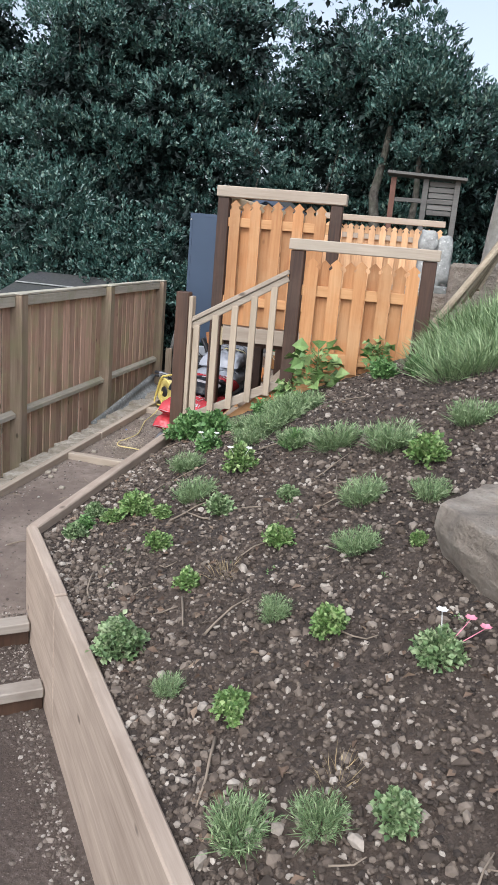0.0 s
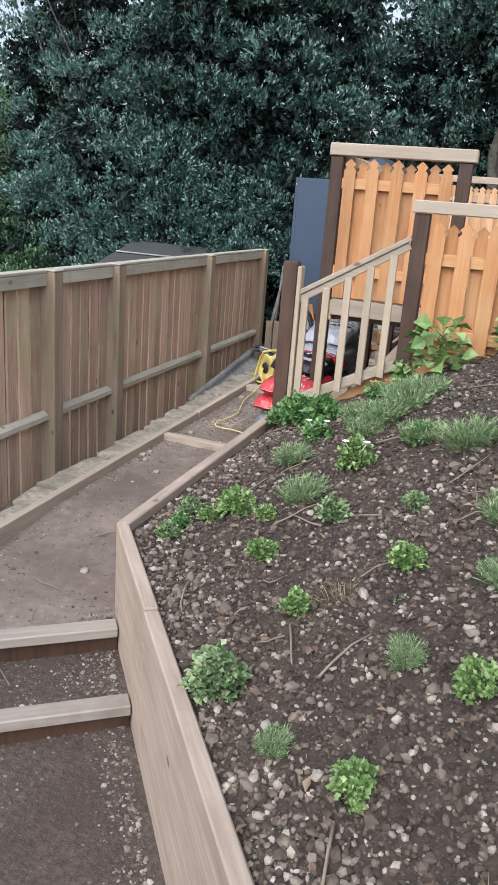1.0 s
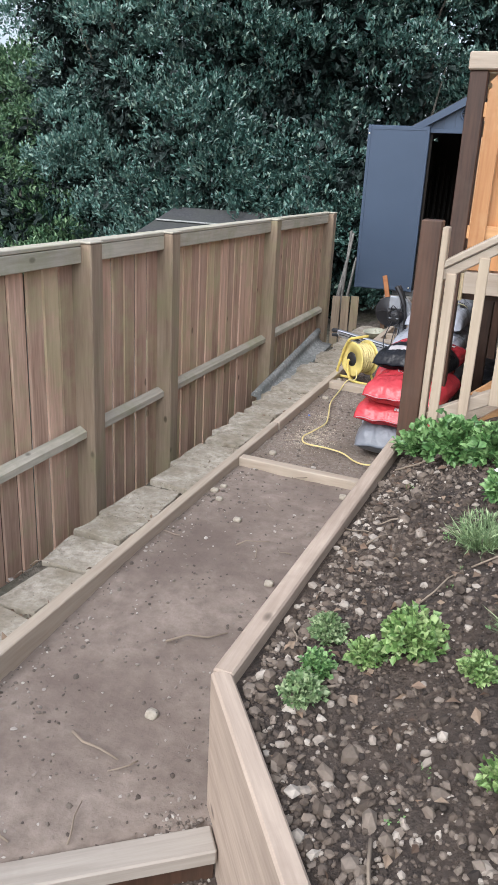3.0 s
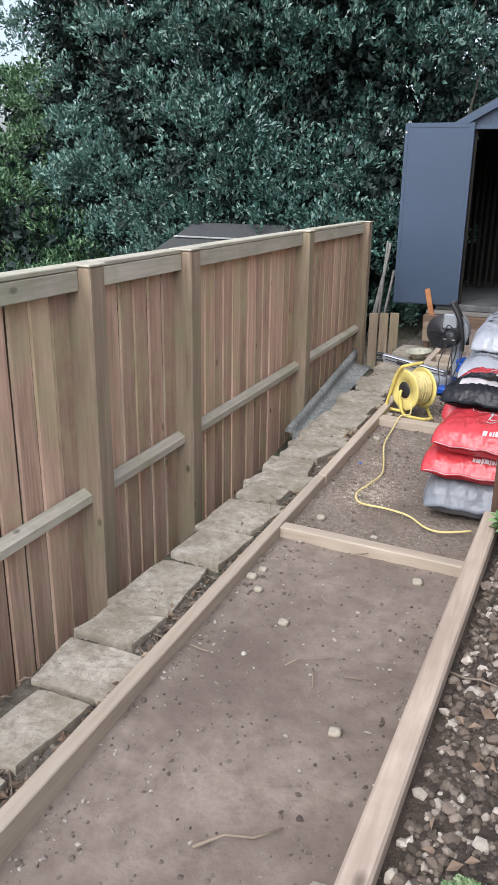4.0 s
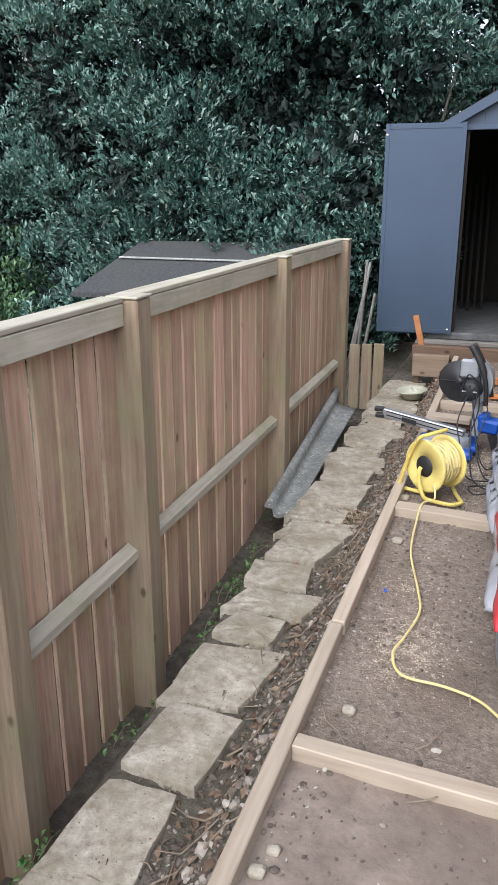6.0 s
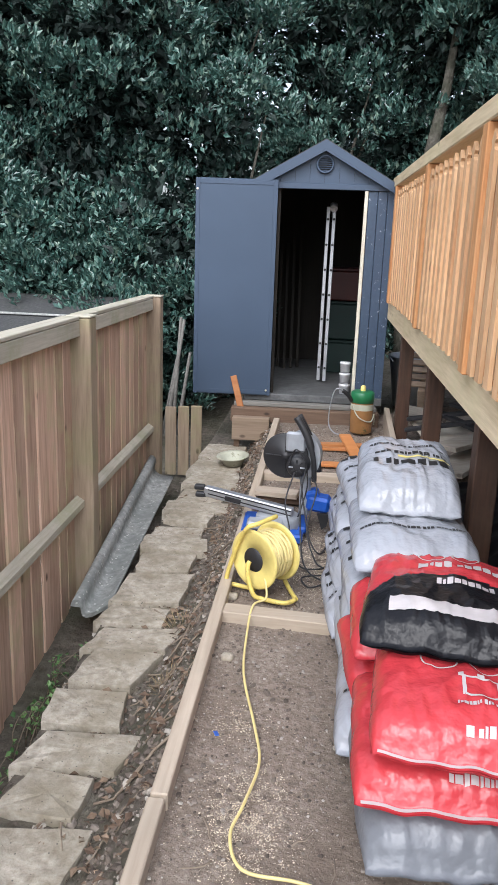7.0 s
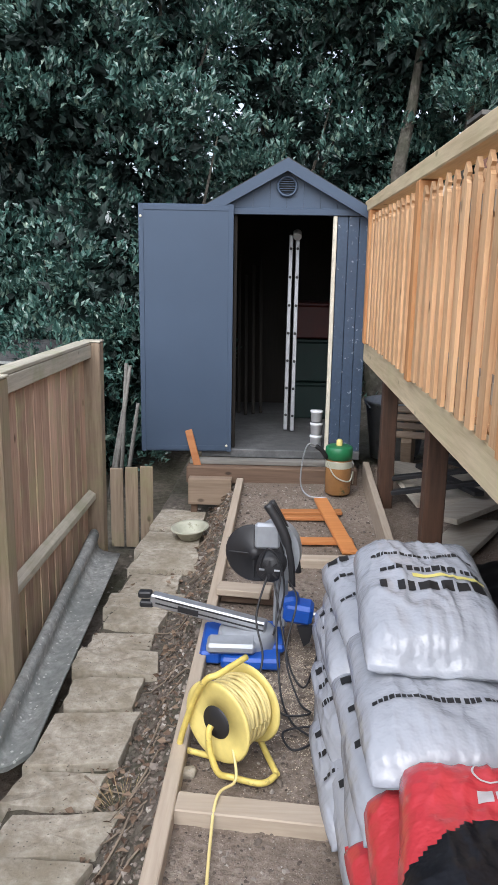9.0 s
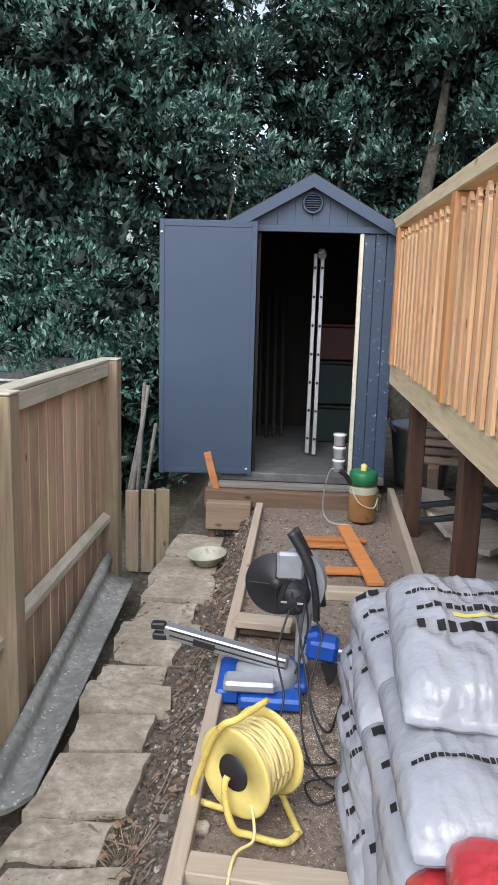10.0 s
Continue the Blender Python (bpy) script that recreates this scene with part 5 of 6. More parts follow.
def upper_slope():
    boulder()
    bm = lump((0.12, 6.45, 1.66), (0.10, 0.09, 0.16), 1.0, 0.2)
    for c, r, s in (((0.09, 6.40, 1.86), (0.07, 0.07, 0.09), 2.0), ((0.22, 6.45, 1.72), (0.075, 0.08, 0.19), 3.0), ((0.14, 6.42, 1.49), (0.15, 0.12, 0.04), 4.0)):
        b2 = lump(c, r, s, 0.2, 3)
        me = bpy.data.meshes.new("tmp")
        b2.to_mesh(me)
        b2.free()
        bm.from_mesh(me)
        bpy.data.meshes.remove(me)
    solo("statue", bm, M_CONCRETE, "pale weathered stone garden ornament", "statue")
    bm = bmesh.new()
    box(bm, (-0.1, 6.25, 1.0), (0.34, 6.65, 1.47), 0.02)
    solo("stone_plinth", bm, M_ROCK, "rough stone block under the garden ornament", "plinth")
    bm = bmesh.new()
    box(bm, (0.27, 5.9, 0.9), (1.3, 6.15, 1.72), 0.025)
    solo("stone_block", bm, M_ROCK, "low rough grey stone wall at the slope top", "wall")
    # trunk of an old tree
    t = thing("old_tree", (0.80, 6.5, 1.0), "thick grey tree trunk at the top of the slope", "tree")
    bm = bmesh.new()
    tube(bm, [(0.80, 6.5, 0.9), (0.78, 6.5, 1.6), (0.80, 6.5, 2.4), (0.86, 6.55, 3.6), (0.95, 6.6, 5.2)], [0.34, 0.27, 0.23, 0.21, 0.17], 14)
    part("trunk", bm, M_BARK_PALE, t)
    rng = random.Random(2)
    for k in range(7):
        bm = bmesh.new()
        x0, y0 = 0.16 + 0.05 * k, 5.45 + 0.05 * k
        a = Vector((x0, y0, bed_z(x0, y0) + 0.05 + 0.02 * k))
        b = Vector((0.62 + 0.06 * k, 5.75 + 0.06 * k, 1.95 + 0.12 * k))
        if k % 3:
            tube(bm, [a, a.lerp(b, 0.5), b], [0.022, 0.02, 0.017], 8)
        else:
            beam(bm, a, b, 0.05, 0.025)
        solo("pole", bm, M_POLE, "weathered timber pole leaning on the slope", "pole", "poles leaning by the tree")
    # open wooden shelter far up
    h = thing("garden_shelter", (0.05, 12.0, 0.3), "small weathered open-fronted wooden shelter", "shelter")
    for x in (-0.42, 0.05, 0.50):
        bm = bmesh.new()
        box(bm, (x - 0.04, 11.96, 0.3), (x + 0.04, 12.04, 2.78))
        part("post", bm, M_RED_POST if x < 0 else M_GREY_WOOD, h)
    bm = bmesh.new()
    beam(bm, (-0.52, 12.1, 2.84), (0.62, 12.1, 2.80), 0.5, 0.04)
    part("roof", bm, M_GREY_WOOD, h)
    for z in (2.28, 2.36, 2.44, 2.52, 2.6, 2.68):
        bm = bmesh.new()
        box(bm, (0.1, 11.99, z), (0.46, 12.02, z + 0.07))
        part("slat", bm, M_GREY_WOOD, h)
    bm = bmesh.new()
    box(bm, (-0.38, 11.97, 2.44), (0.46, 12.03, 2.5))
    part("shelf", bm, M_GREY_WOOD, h)
    # back railing of the deck
    r = thing("deck_railing", (-0.5, 10.95, 1.06), "orange stained picket railing with a pale top rail", "railing")
    panel(r, (-1.39, 10.94), (0.35, 10.94), 1.08, 2.06, (1.25, 1.9), mat=M_CEDAR_PALE, w=0.082, pitch=0.15)
    bm = bmesh.new()
    box(bm, (-1.38, 10.88, 2.09), (0.37, 11.0, 2.17), 0.006)
    part("top_rail", bm, M_NEW_X, r)


M_BARK_PALE = speckled("pale_bark", [(0.3, (0.18, 0.165, 0.145)), (0.5, (0.30, 0.28, 0.25)), (0.7, (0.42, 0.40, 0.37))], 9, 0.95, 3, (0.2, 0.2, 0.15), 0.5, 0.03, 0.9)
M_POLE = wood("pole", (0.22, 0.17, 0.11), (0.42, 0.35, 0.25), "x", 0.85)
M_RED_POST = wood("red_brown_post", (0.16, 0.07, 0.045), (0.28, 0.14, 0.10), "z", 0.8)
M_GREY_WOOD = wood("grey_wood", (0.10, 0.095, 0.085), (0.22, 0.21, 0.19), "x", 0.9)
upper_slope()


# ---- beyond the fence ----
def neighbour_roof():
    h = thing("garden_shed", (-5.4, 12.2, -0.8), "low neighbouring shed with dark felt roof", "shed")
    a, b, c, d = Vector((-6.45, 12.6, 0.86)), Vector((-3.95, 12.6, 0.86)), Vector((-3.8, 11.0, 0.42)), Vector((-6.55, 11.0, 0.42))
    bm = bmesh.new()
    q = [bm.verts.new(p) for p in (a, b, c, d)] + [bm.verts.new(p - Vector((0, 0, 0.05))) for p in (a, b, c, d)]
    for f in ((0, 1, 2, 3), (7, 6, 5, 4), (0, 4, 5, 1), (1, 5, 6, 2), (2, 6, 7, 3), (3, 7, 4, 0)):
        bm.faces.new([q[i] for i in f])
    part("roof", bm, M_FELT, h)
    bm = bmesh.new()
    beam(bm, (-6.45, 11.97, 0.71), (-3.9, 11.97, 0.70), 0.05, 0.02)
    part("felt_lap", bm, M_CONCRETE, h)
    bm = bmesh.new()
    box(bm, (-6.4, 11.15, -0.9), (-4.0, 12.9, 0.40))
    part("wall", bm, M_DIM_BOARD, h)
    g = thing("house", (-17.5, 21, -3), "distant house with grey tiled roof", "house")
    bm = bmesh.new()
    prism(bm, [(-20.5, -0.6), (-14.5, -0.6), (-17.5, 1.0)], 6, Matrix.Translation((0, 19, 0)))
    part("roof", bm, M_GREY_WOOD, g)
    bm = bmesh.new()
    box(bm, (-20.2, 19.2, -3.5), (-14.8, 24.8, -0.61))
    part("wall", bm, M_CREAM, g)
    s = thing("picket_stub", (-3.2, 10.75, -0.5), "short weathered boards closing the gap by the shed", "fence")
    for x, z in ((-3.33, 0.08), (-3.215, 0.09), (-3.10, 0.10)):
        bm = bmesh.new()
        box(bm, (x - 0.048, 10.72, -0.55), (x + 0.048, 10.745, z), 0.004)
        part("board", bm, M_FENCE_POST, s)
    for k, (x0, z0, x1, z1) in enumerate(((-3.46, -0.3, -3.30, 0.80), (-3.40, -0.3, -3.33, 0.82), (-3.36, -0.3, -3.24, 0.5), (-3.5, -0.3, -3.36, 0.45))):
        bm = bmesh.new()
        tube(bm, [(x0, 11.15 + 0.03 * k, z0), ((x0 + x1) / 2, 11.2, (z0 + z1) / 2), (x1, 11.2, z1)], [0.02, 0.018, 0.014], 7)
        solo("stick", bm, M_GREY_WOOD, "old stick propped behind the fence end", "stick", "sticks behind the fence")


neighbour_roof()


# ---- tools and clutter on the path ----
M_YELLOW = plain("yellow_plastic", (0.70, 0.58, 0.19), 0.45, 0, (0.45, 0.36, 0.12), 0.64, 14.0)
M_YELLOW_CABLE = plain("yellow_cable", (0.70, 0.58, 0.25), 0.5)
M_YELLOW_TUBE = plain("chipped_yellow_steel", (0.68, 0.54, 0.14), 0.45, 0, (0.16, 0.11, 0.06), 0.60, 30.0)
M_CHARCOAL = plain("dark_grey_plastic", (0.018, 0.018, 0.020), 0.5)
M_BLUE = plain("blue_plastic", (0.015, 0.085, 0.42), 0.4)
M_ALU = plain("aluminium", (0.45, 0.46, 0.48), 0.4, 0.75)
M_SILVER = plain("silver_paint", (0.36, 0.38, 0.41), 0.38, 0.3)
M_CABLE = plain("black_cable", (0.02, 0.02, 0.022), 0.5)
M_ORANGE = wood("orange_wood", (0.44, 0.15, 0.04), (0.62, 0.27, 0.09), "x", 0.6)
M_BROWN = wood("brown_wood", (0.24, 0.17, 0.115), (0.42, 0.32, 0.23), "x", 0.75)
M_SLEEPER = wood("dark_sleeper", (0.09, 0.055, 0.035), (0.19, 0.125, 0.085), "x", 0.85)
M_GREEN = plain("green_plastic", (0.02, 0.16, 0.06), 0.4)
M_AMBER = plain("amber_liquid_bottle", (0.30, 0.15, 0.055), 0.25, 0, (0.06, 0.09, 0.04), 0.58, 10.0, 0, 0.3)
M_ENAMEL = plain("cream_enamel", (0.42, 0.42, 0.33), 0.4, 0, (0.16, 0.15, 0.09), 0.6)
M_WHITE = plain("white_plastic", (0.75, 0.76, 0.78), 0.4)
# red and green of the stored boxes, darkened to include the shed's shade
M_SHADED_RED = plain("red_plastic", (0.055, 0.008, 0.006), 0.5)
M_SHADED_GREEN = plain("shaded_green_box", (0.005, 0.02, 0.017), 0.6)
M_LINER = plain("black_liner", (0.016, 0.016, 0.018), 0.4, 0, (0.06, 0.055, 0.05), 0.66, 5.0, 0.01)
M_GALV = plain("galvanised_steel", (0.36, 0.38, 0.40), 0.45, 0.6, (0.22, 0.23, 0.24), 0.55, 20.0)
M_PALE_BOARD = wood("grey_board", (0.36, 0.315, 0.25), (0.60, 0.54, 0.45), "x", 0.85)


def smooth_path(pts, n=6):
    """A curve through points, as many short steps."""
    pts = [Vector(p) for p in pts]
    out = []
    for i in range(len(pts) - 1):
        p0, p1, p2, p3 = pts[max(i - 1, 0)], pts[i], pts[i + 1], pts[min(i + 2, len(pts) - 1)]
        for k in range(n):
            t = k / n
            out.append(0.5 * ((2 * p1) + (p2 - p0) * t + (2 * p0 - 5 * p1 + 4 * p2 - p3) * t * t + (3 * p1 - p0 - 3 * p2 + p3) * t**3))
    return out + [pts[-1]]


def cable_reel():
    c = Vector((-2.26, 7.42, 0.175))
    n = Vector((-0.62, -0.785, 0)).normalized()
    s = Vector((-n.y, n.x, 0))
    up = Vector((0, 0, 1))
    q = n.to_track_quat("Z", "Y").to_matrix().to_4x4()
    r = thing("cable_reel", (c.x, c.y, 0.0), "yellow plastic cable reel on a chipped tubular stand", "cable reel")
    W = 0.075
    for k, name in ((1, "flange"), (-1, "flange")):
        bm = bmesh.new()
        m = Matrix.Translation(c + n * W * k) @ q
        lathe(bm, [(0.045, -0.003), (0.12, -0.003), (0.132, -0.006), (0.138, 0.0), (0.132, 0.006), (0.12, 0.004), (0.045, 0.004), (0.045, -0.003)], 40, m)
        f = part(name, bm, M_YELLOW, r)
        bm = bmesh.new()
        lathe(bm, [(0.0005, 0.009), (0.053, 0.008), (0.057, 0.0), (0.053, -0.004), (0.0005, -0.004)], 28, m)
        part("hub", bm, M_CHARCOAL, f)
    for k in range(17):
        bm = bmesh.new()
        ring = [c + n * (-0.06 + 0.12 * k / 16) + (s * math.cos(a * math.pi / 14) + up * math.sin(a * math.pi / 14)) * (0.104 + 0.006 * math.sin(k * 2.3 + a * 0.4)) for a in range(29)]
        tube(bm, ring, 0.0062, 6, False)
        part("cable_turn", bm, M_YELLOW_CABLE, r)
    bm = bmesh.new()
    lathe(bm, [(0.094, -W), (0.094, W)], 28, Matrix.Translation(c) @ q)
    part("drum", bm, M_YELLOW, r)
    # tubular stand: an upright on each side, feet and a carrying handle
    for k in (1, -1):
        o = c + n * (W + 0.028) * k
        bm = bmesh.new()
        if k > 0:
            pts = [o, o + n * 0.012 - up * 0.02, o + n * 0.015 - up * 0.08 + s * 0.01, Vector((o.x, o.y, 0.03)) + s * 0.04 + n * 0.01, Vector((o.x, o.y, 0.012)) + s * 0.07 - n * 0.02, Vector((o.x, o.y, 0.012)) + s * 0.16 - n * 0.06, Vector((o.x, o.y, 0.012)) + s * 0.17 - n * 0.12]
        else:
            pts = [o, o - up * 0.08, Vector((o.x, o.y, 0.012)) + s * 0.05, Vector((o.x, o.y, 0.012)) + s * 0.17 + n * 0.08]
        tube(bm, smooth_path(pts, 5), 0.0105, 9)
        part("stand", bm, M_YELLOW_TUBE, r)
    bm = bmesh.new()
    e = c + n * (W + 0.022)
    tube(bm, smooth_path([Vector((e.x, e.y, 0.012)) - s * 0.02 - n * 0.06, Vector((e.x, e.y, 0.012)) - s * 0.13 - n * 0.02, Vector((e.x, e.y, 0.03)) - s * 0.15, e - s * 0.085 + up * 0.05, e - s * 0.03 + up * 0.145, e - n * 0.03 + up * 0.165, e - n * 0.16 + up * 0.17], 5), 0.0105, 9)
    part("handle", bm, M_YELLOW_TUBE, r)
    # free end across the path
    bm = bmesh.new()
    way = [(c + n * 0.07 + s * 0.06 - up * 0.06), (-2.24, 7.25, 0.05), (-2.29, 7.18, 0.048), (-2.30, 7.03, 0.012), (-2.285, 6.72, 0.008), (-2.22, 6.42, 0.008), (-2.19, 6.24, 0.008), (-2.22, 6.06, 0.008), (-2.245, 5.94, 0.008), (-2.20, 5.83, 0.008), (-2.06, 5.81, 0.008), (-1.95, 5.77, 0.008), (-1.86, 5.68, 0.008), (-1.78, 5.66, 0.008), (-1.66, 5.72, 0.01)]
    tube(bm, smooth_path(way, 6), 0.0048, 7)
    part("loose_cable", bm, M_YELLOW_CABLE, r)


cable_reel()


def mitre_saw():
    s = thing("mitre_saw", (-2.2, 8.2, 0.0), "blue and silver sliding mitre saw standing on the ground", "mitre saw")
    bm = bmesh.new()
    box(bm, (-2.43, 8.02, 0.0), (-2.34, 8.30, 0.055), 0.01)
    box(bm, (-2.34, 7.98, 0.0), (-2.10, 8.08, 0.05), 0.012, pose(0, 0, 0))
    box(bm, (-2.34, 8.10, 0.01), (-2.08, 8.34, 0.05), 0.012)
    part("base", bm, M_BLUE, s)
    bm = bmesh.new()
    lathe(bm, [(0.0005, 0.098), (0.105, 0.098), (0.12, 0.09), (0.125, 0.05), (0.125, 0.03)], 30, pose(-2.24, 8.16, 0))
    part("turntable", bm, M_SILVER, s)
    bm = bmesh.new()
    box(bm, (-2.40, 8.00, 0.056), (-2.20, 8.10, 0.10), 0.012)
    part("table_wing", bm, M_SILVER, s)
    # fence and extension arm
    bm = bmesh.new()
    beam(bm, (-2.66, 8.26, 0.175), (-2.16, 8.14, 0.115), 0.05, 0.055, 0.006)
    a = part("extension_arm", bm, M_ALU, s)
    for dz in (0.016, -0.008):
        bm = bmesh.new()
        beam(bm, (-2.64, 8.229, 0.174 + dz), (-2.17, 8.116, 0.116 + dz), 0.004, 0.007, 0.001)
        part("groove", bm, M_CHARCOAL, a)
    bm = bmesh.new()
    beam(bm, (-2.54, 8.203, 0.155), (-2.45, 8.181, 0.144), 0.004, 0.026, 0.001)
    part("badge", bm, M_CHARCOAL, a)
    for p in ((-2.69, 8.27, 0.19), (-2.68, 8.25, 0.155)):
        bm = bmesh.new()
        box(bm, (p[0] - 0.03, p[1] - 0.02, p[2] - 0.014), (p[0] + 0.03, p[1] + 0.02, p[2] + 0.014), 0.006)
        part("clamp", bm, M_CHARCOAL, a)
    # slide
    for dy in (0.0, 0.05):
        bm = bmesh.new()
        tube(bm, [(-2.06, 8.18 + dy, 0.165 - dy * 0.5), (-1.845, 8.16 + dy, 0.165 - dy * 0.5)], 0.011, 12)
        part("slide_rod", bm, M_ALU, s)
    bm = bmesh.new()
    box(bm, (-0.065, -0.055, -0.045), (0.06, 0.055, 0.04), 0.016, pose(-2.02, 8.205, 0.165, 0, 6, -6))
    box(bm, (-0.03, -0.045, -0.02), (0.04, 0.045, 0.05), 0.014, pose(-2.055, 8.21, 0.185, 0, -18, -6))
    part("slide_housing", bm, M_BLUE, s)
    bm = bmesh.new()
    prism(bm, [(-2.03, 0.12), (-1.96, 0.12), (-1.975, 0.05), (-2.0, 0.03)], 0.02, Matrix.Translation((0, 8.14, 0)))
    part("lock_lever", bm, M_CHARCOAL, s)
    # head
    bm = bmesh.new()
    box(bm, (-2.13, 8.20, 0.08), (-2.07, 8.28, 0.36), 0.012)
    part("bracket", bm, M_SILVER, s)
    m = pose(-2.215, 8.20, 0.42, 90, 0, -12)
    bm = bmesh.new()
    lathe(bm, [(0.0005, 0.018), (0.02, 0.018), (0.022, 0.008), (0.118, 0.004), (0.126, 0.0), (0.118, -0.01), (0.0005, -0.012)], 40, m)
    b = part("blade_guard", bm, M_CHARCOAL, s)
    for k in range(4):
        bm = bmesh.new()
        beam(bm, m @ Vector((0.025 * math.cos(k * 1.57), 0.025 * math.sin(k * 1.57), 0.009)), m @ Vector((0.11 * math.cos(k * 1.57), 0.11 * math.sin(k * 1.57), 0.0075)), 0.006, 0.006, 0.001, (0, -1, 0))
        part("rib", bm, M_CABLE, b)
    bm = bmesh.new()
    out = [(0.105 * math.cos(a * math.pi / 16), 0.135 * math.sin(a * math.pi / 16)) for a in range(-10, 17)]
    prism(bm, out, 0.055, pose(-2.13, 8.195, 0.425, 0, 0, -12))
    part("upper_guard", bm, M_SILVER, s)
    bm = bmesh.new()
    box(bm, (-2.215, 8.165, 0.45), (-2.11, 8.20, 0.56), 0.012, pose(0, 0, 0))
    part("guard_plate", bm, M_SILVER, s)
    bm = bmesh.new()
    lathe(bm, [(0.0005, 0.085), (0.045, 0.085), (0.058, 0.07), (0.062, 0.0), (0.062, -0.03)], 26, pose(-2.14, 8.19, 0.385, 90, 0, -8))
    mt = part("motor", bm, M_CHARCOAL, s)
    for k in range(8):
        a = k * math.pi / 4
        bm = bmesh.new()
        p = pose(-2.14, 8.19, 0.385, 90, 0, -8)
        beam(bm, p @ Vector((0.02 * math.cos(a), 0.02 * math.sin(a), 0.0855)), p @ Vector((0.043 * math.cos(a), 0.043 * math.sin(a), 0.0855)), 0.008, 0.005, 0.001, (0, -1, 0))
        part("vent_rib", bm, M_SILVER if k % 4 == 0 else M_CABLE, mt)
    bm = bmesh.new()
    tube(bm, smooth_path([(-2.055, 8.15, 0.30), (-2.065, 8.14, 0.42), (-2.10, 8.15, 0.54), (-2.165, 8.17, 0.645)], 5), [0.014] * 8 + [0.02] * 8, 10)
    part("handle", bm, M_CABLE, s)
    bm = bmesh.new()
    tube(bm, smooth_path([(-2.03, 8.2, 0.34), (-2.05, 8.2, 0.45), (-2.1, 8.2, 0.56), (-2.15, 8.2, 0.65)], 4), 0.014, 8)
    part("handle_rear", bm, M_CABLE, s)
    for k, pts in enumerate((((-2.16, 8.1, 0.36), (-2.20, 8.02, 0.22), (-2.17, 7.93, 0.10), (-2.19, 7.86, 0.01)), ((-2.13, 8.1, 0.34), (-2.10, 8.0, 0.2), (-2.06, 7.9, 0.06), (-2.01, 7.85, 0.012), (-1.97, 7.98, 0.01), (-1.945, 8.06, 0.06), (-1.95, 8.12, 0.12)), ((-2.10, 8.12, 0.4), (-2.12, 7.96, 0.25), (-2.10, 7.8, 0.03), (-2.06, 7.62, 0.012), (-1.99, 7.52, 0.012), (-2.06, 7.46, 0.012), (-2.09, 7.56, 0.012), (-1.98, 7.6, 0.014)), ((-2.07, 8.12, 0.33), (-2.04, 8.0, 0.3), (-2.08, 7.9, 0.12), (-2.03, 7.75, 0.014), (-1.99, 7.68, 0.012), (-2.08, 7.66, 0.012), (-2.12, 7.72, 0.012)), ((-2.19, 8.1, 0.4), (-2.16, 8.05, 0.5), (-2.11, 8.05, 0.44), (-2.09, 8.06, 0.3), (-2.13, 8.02, 0.14)))):
        bm = bmesh.new()
        tube(bm, smooth_path(pts, 7), 0.0042, 6)
        part("cable", bm, M_CABLE, s)
    bm = bmesh.new()
    box(bm, (-0.13, -0.05, 0.0), (0.13, 0.05, 0.035), 0.004, pose(-2.27, 8.62, 0.045, 0, 0, -8))
    solo("timber_offcut", bm, M_NEW_X, "pale timber offcut lying by the mitre saw", "timber")
    bm = bmesh.new()
    box(bm, (-0.16, -0.04, 0.0), (0.16, 0.04, 0.045), 0.004, pose(-2.22, 8.64, 0.0, 0, 0, -6))
    solo("timber_offcut", bm, M_SLEEPER, "dark timber block under a pale offcut", "timber")


mitre_saw()


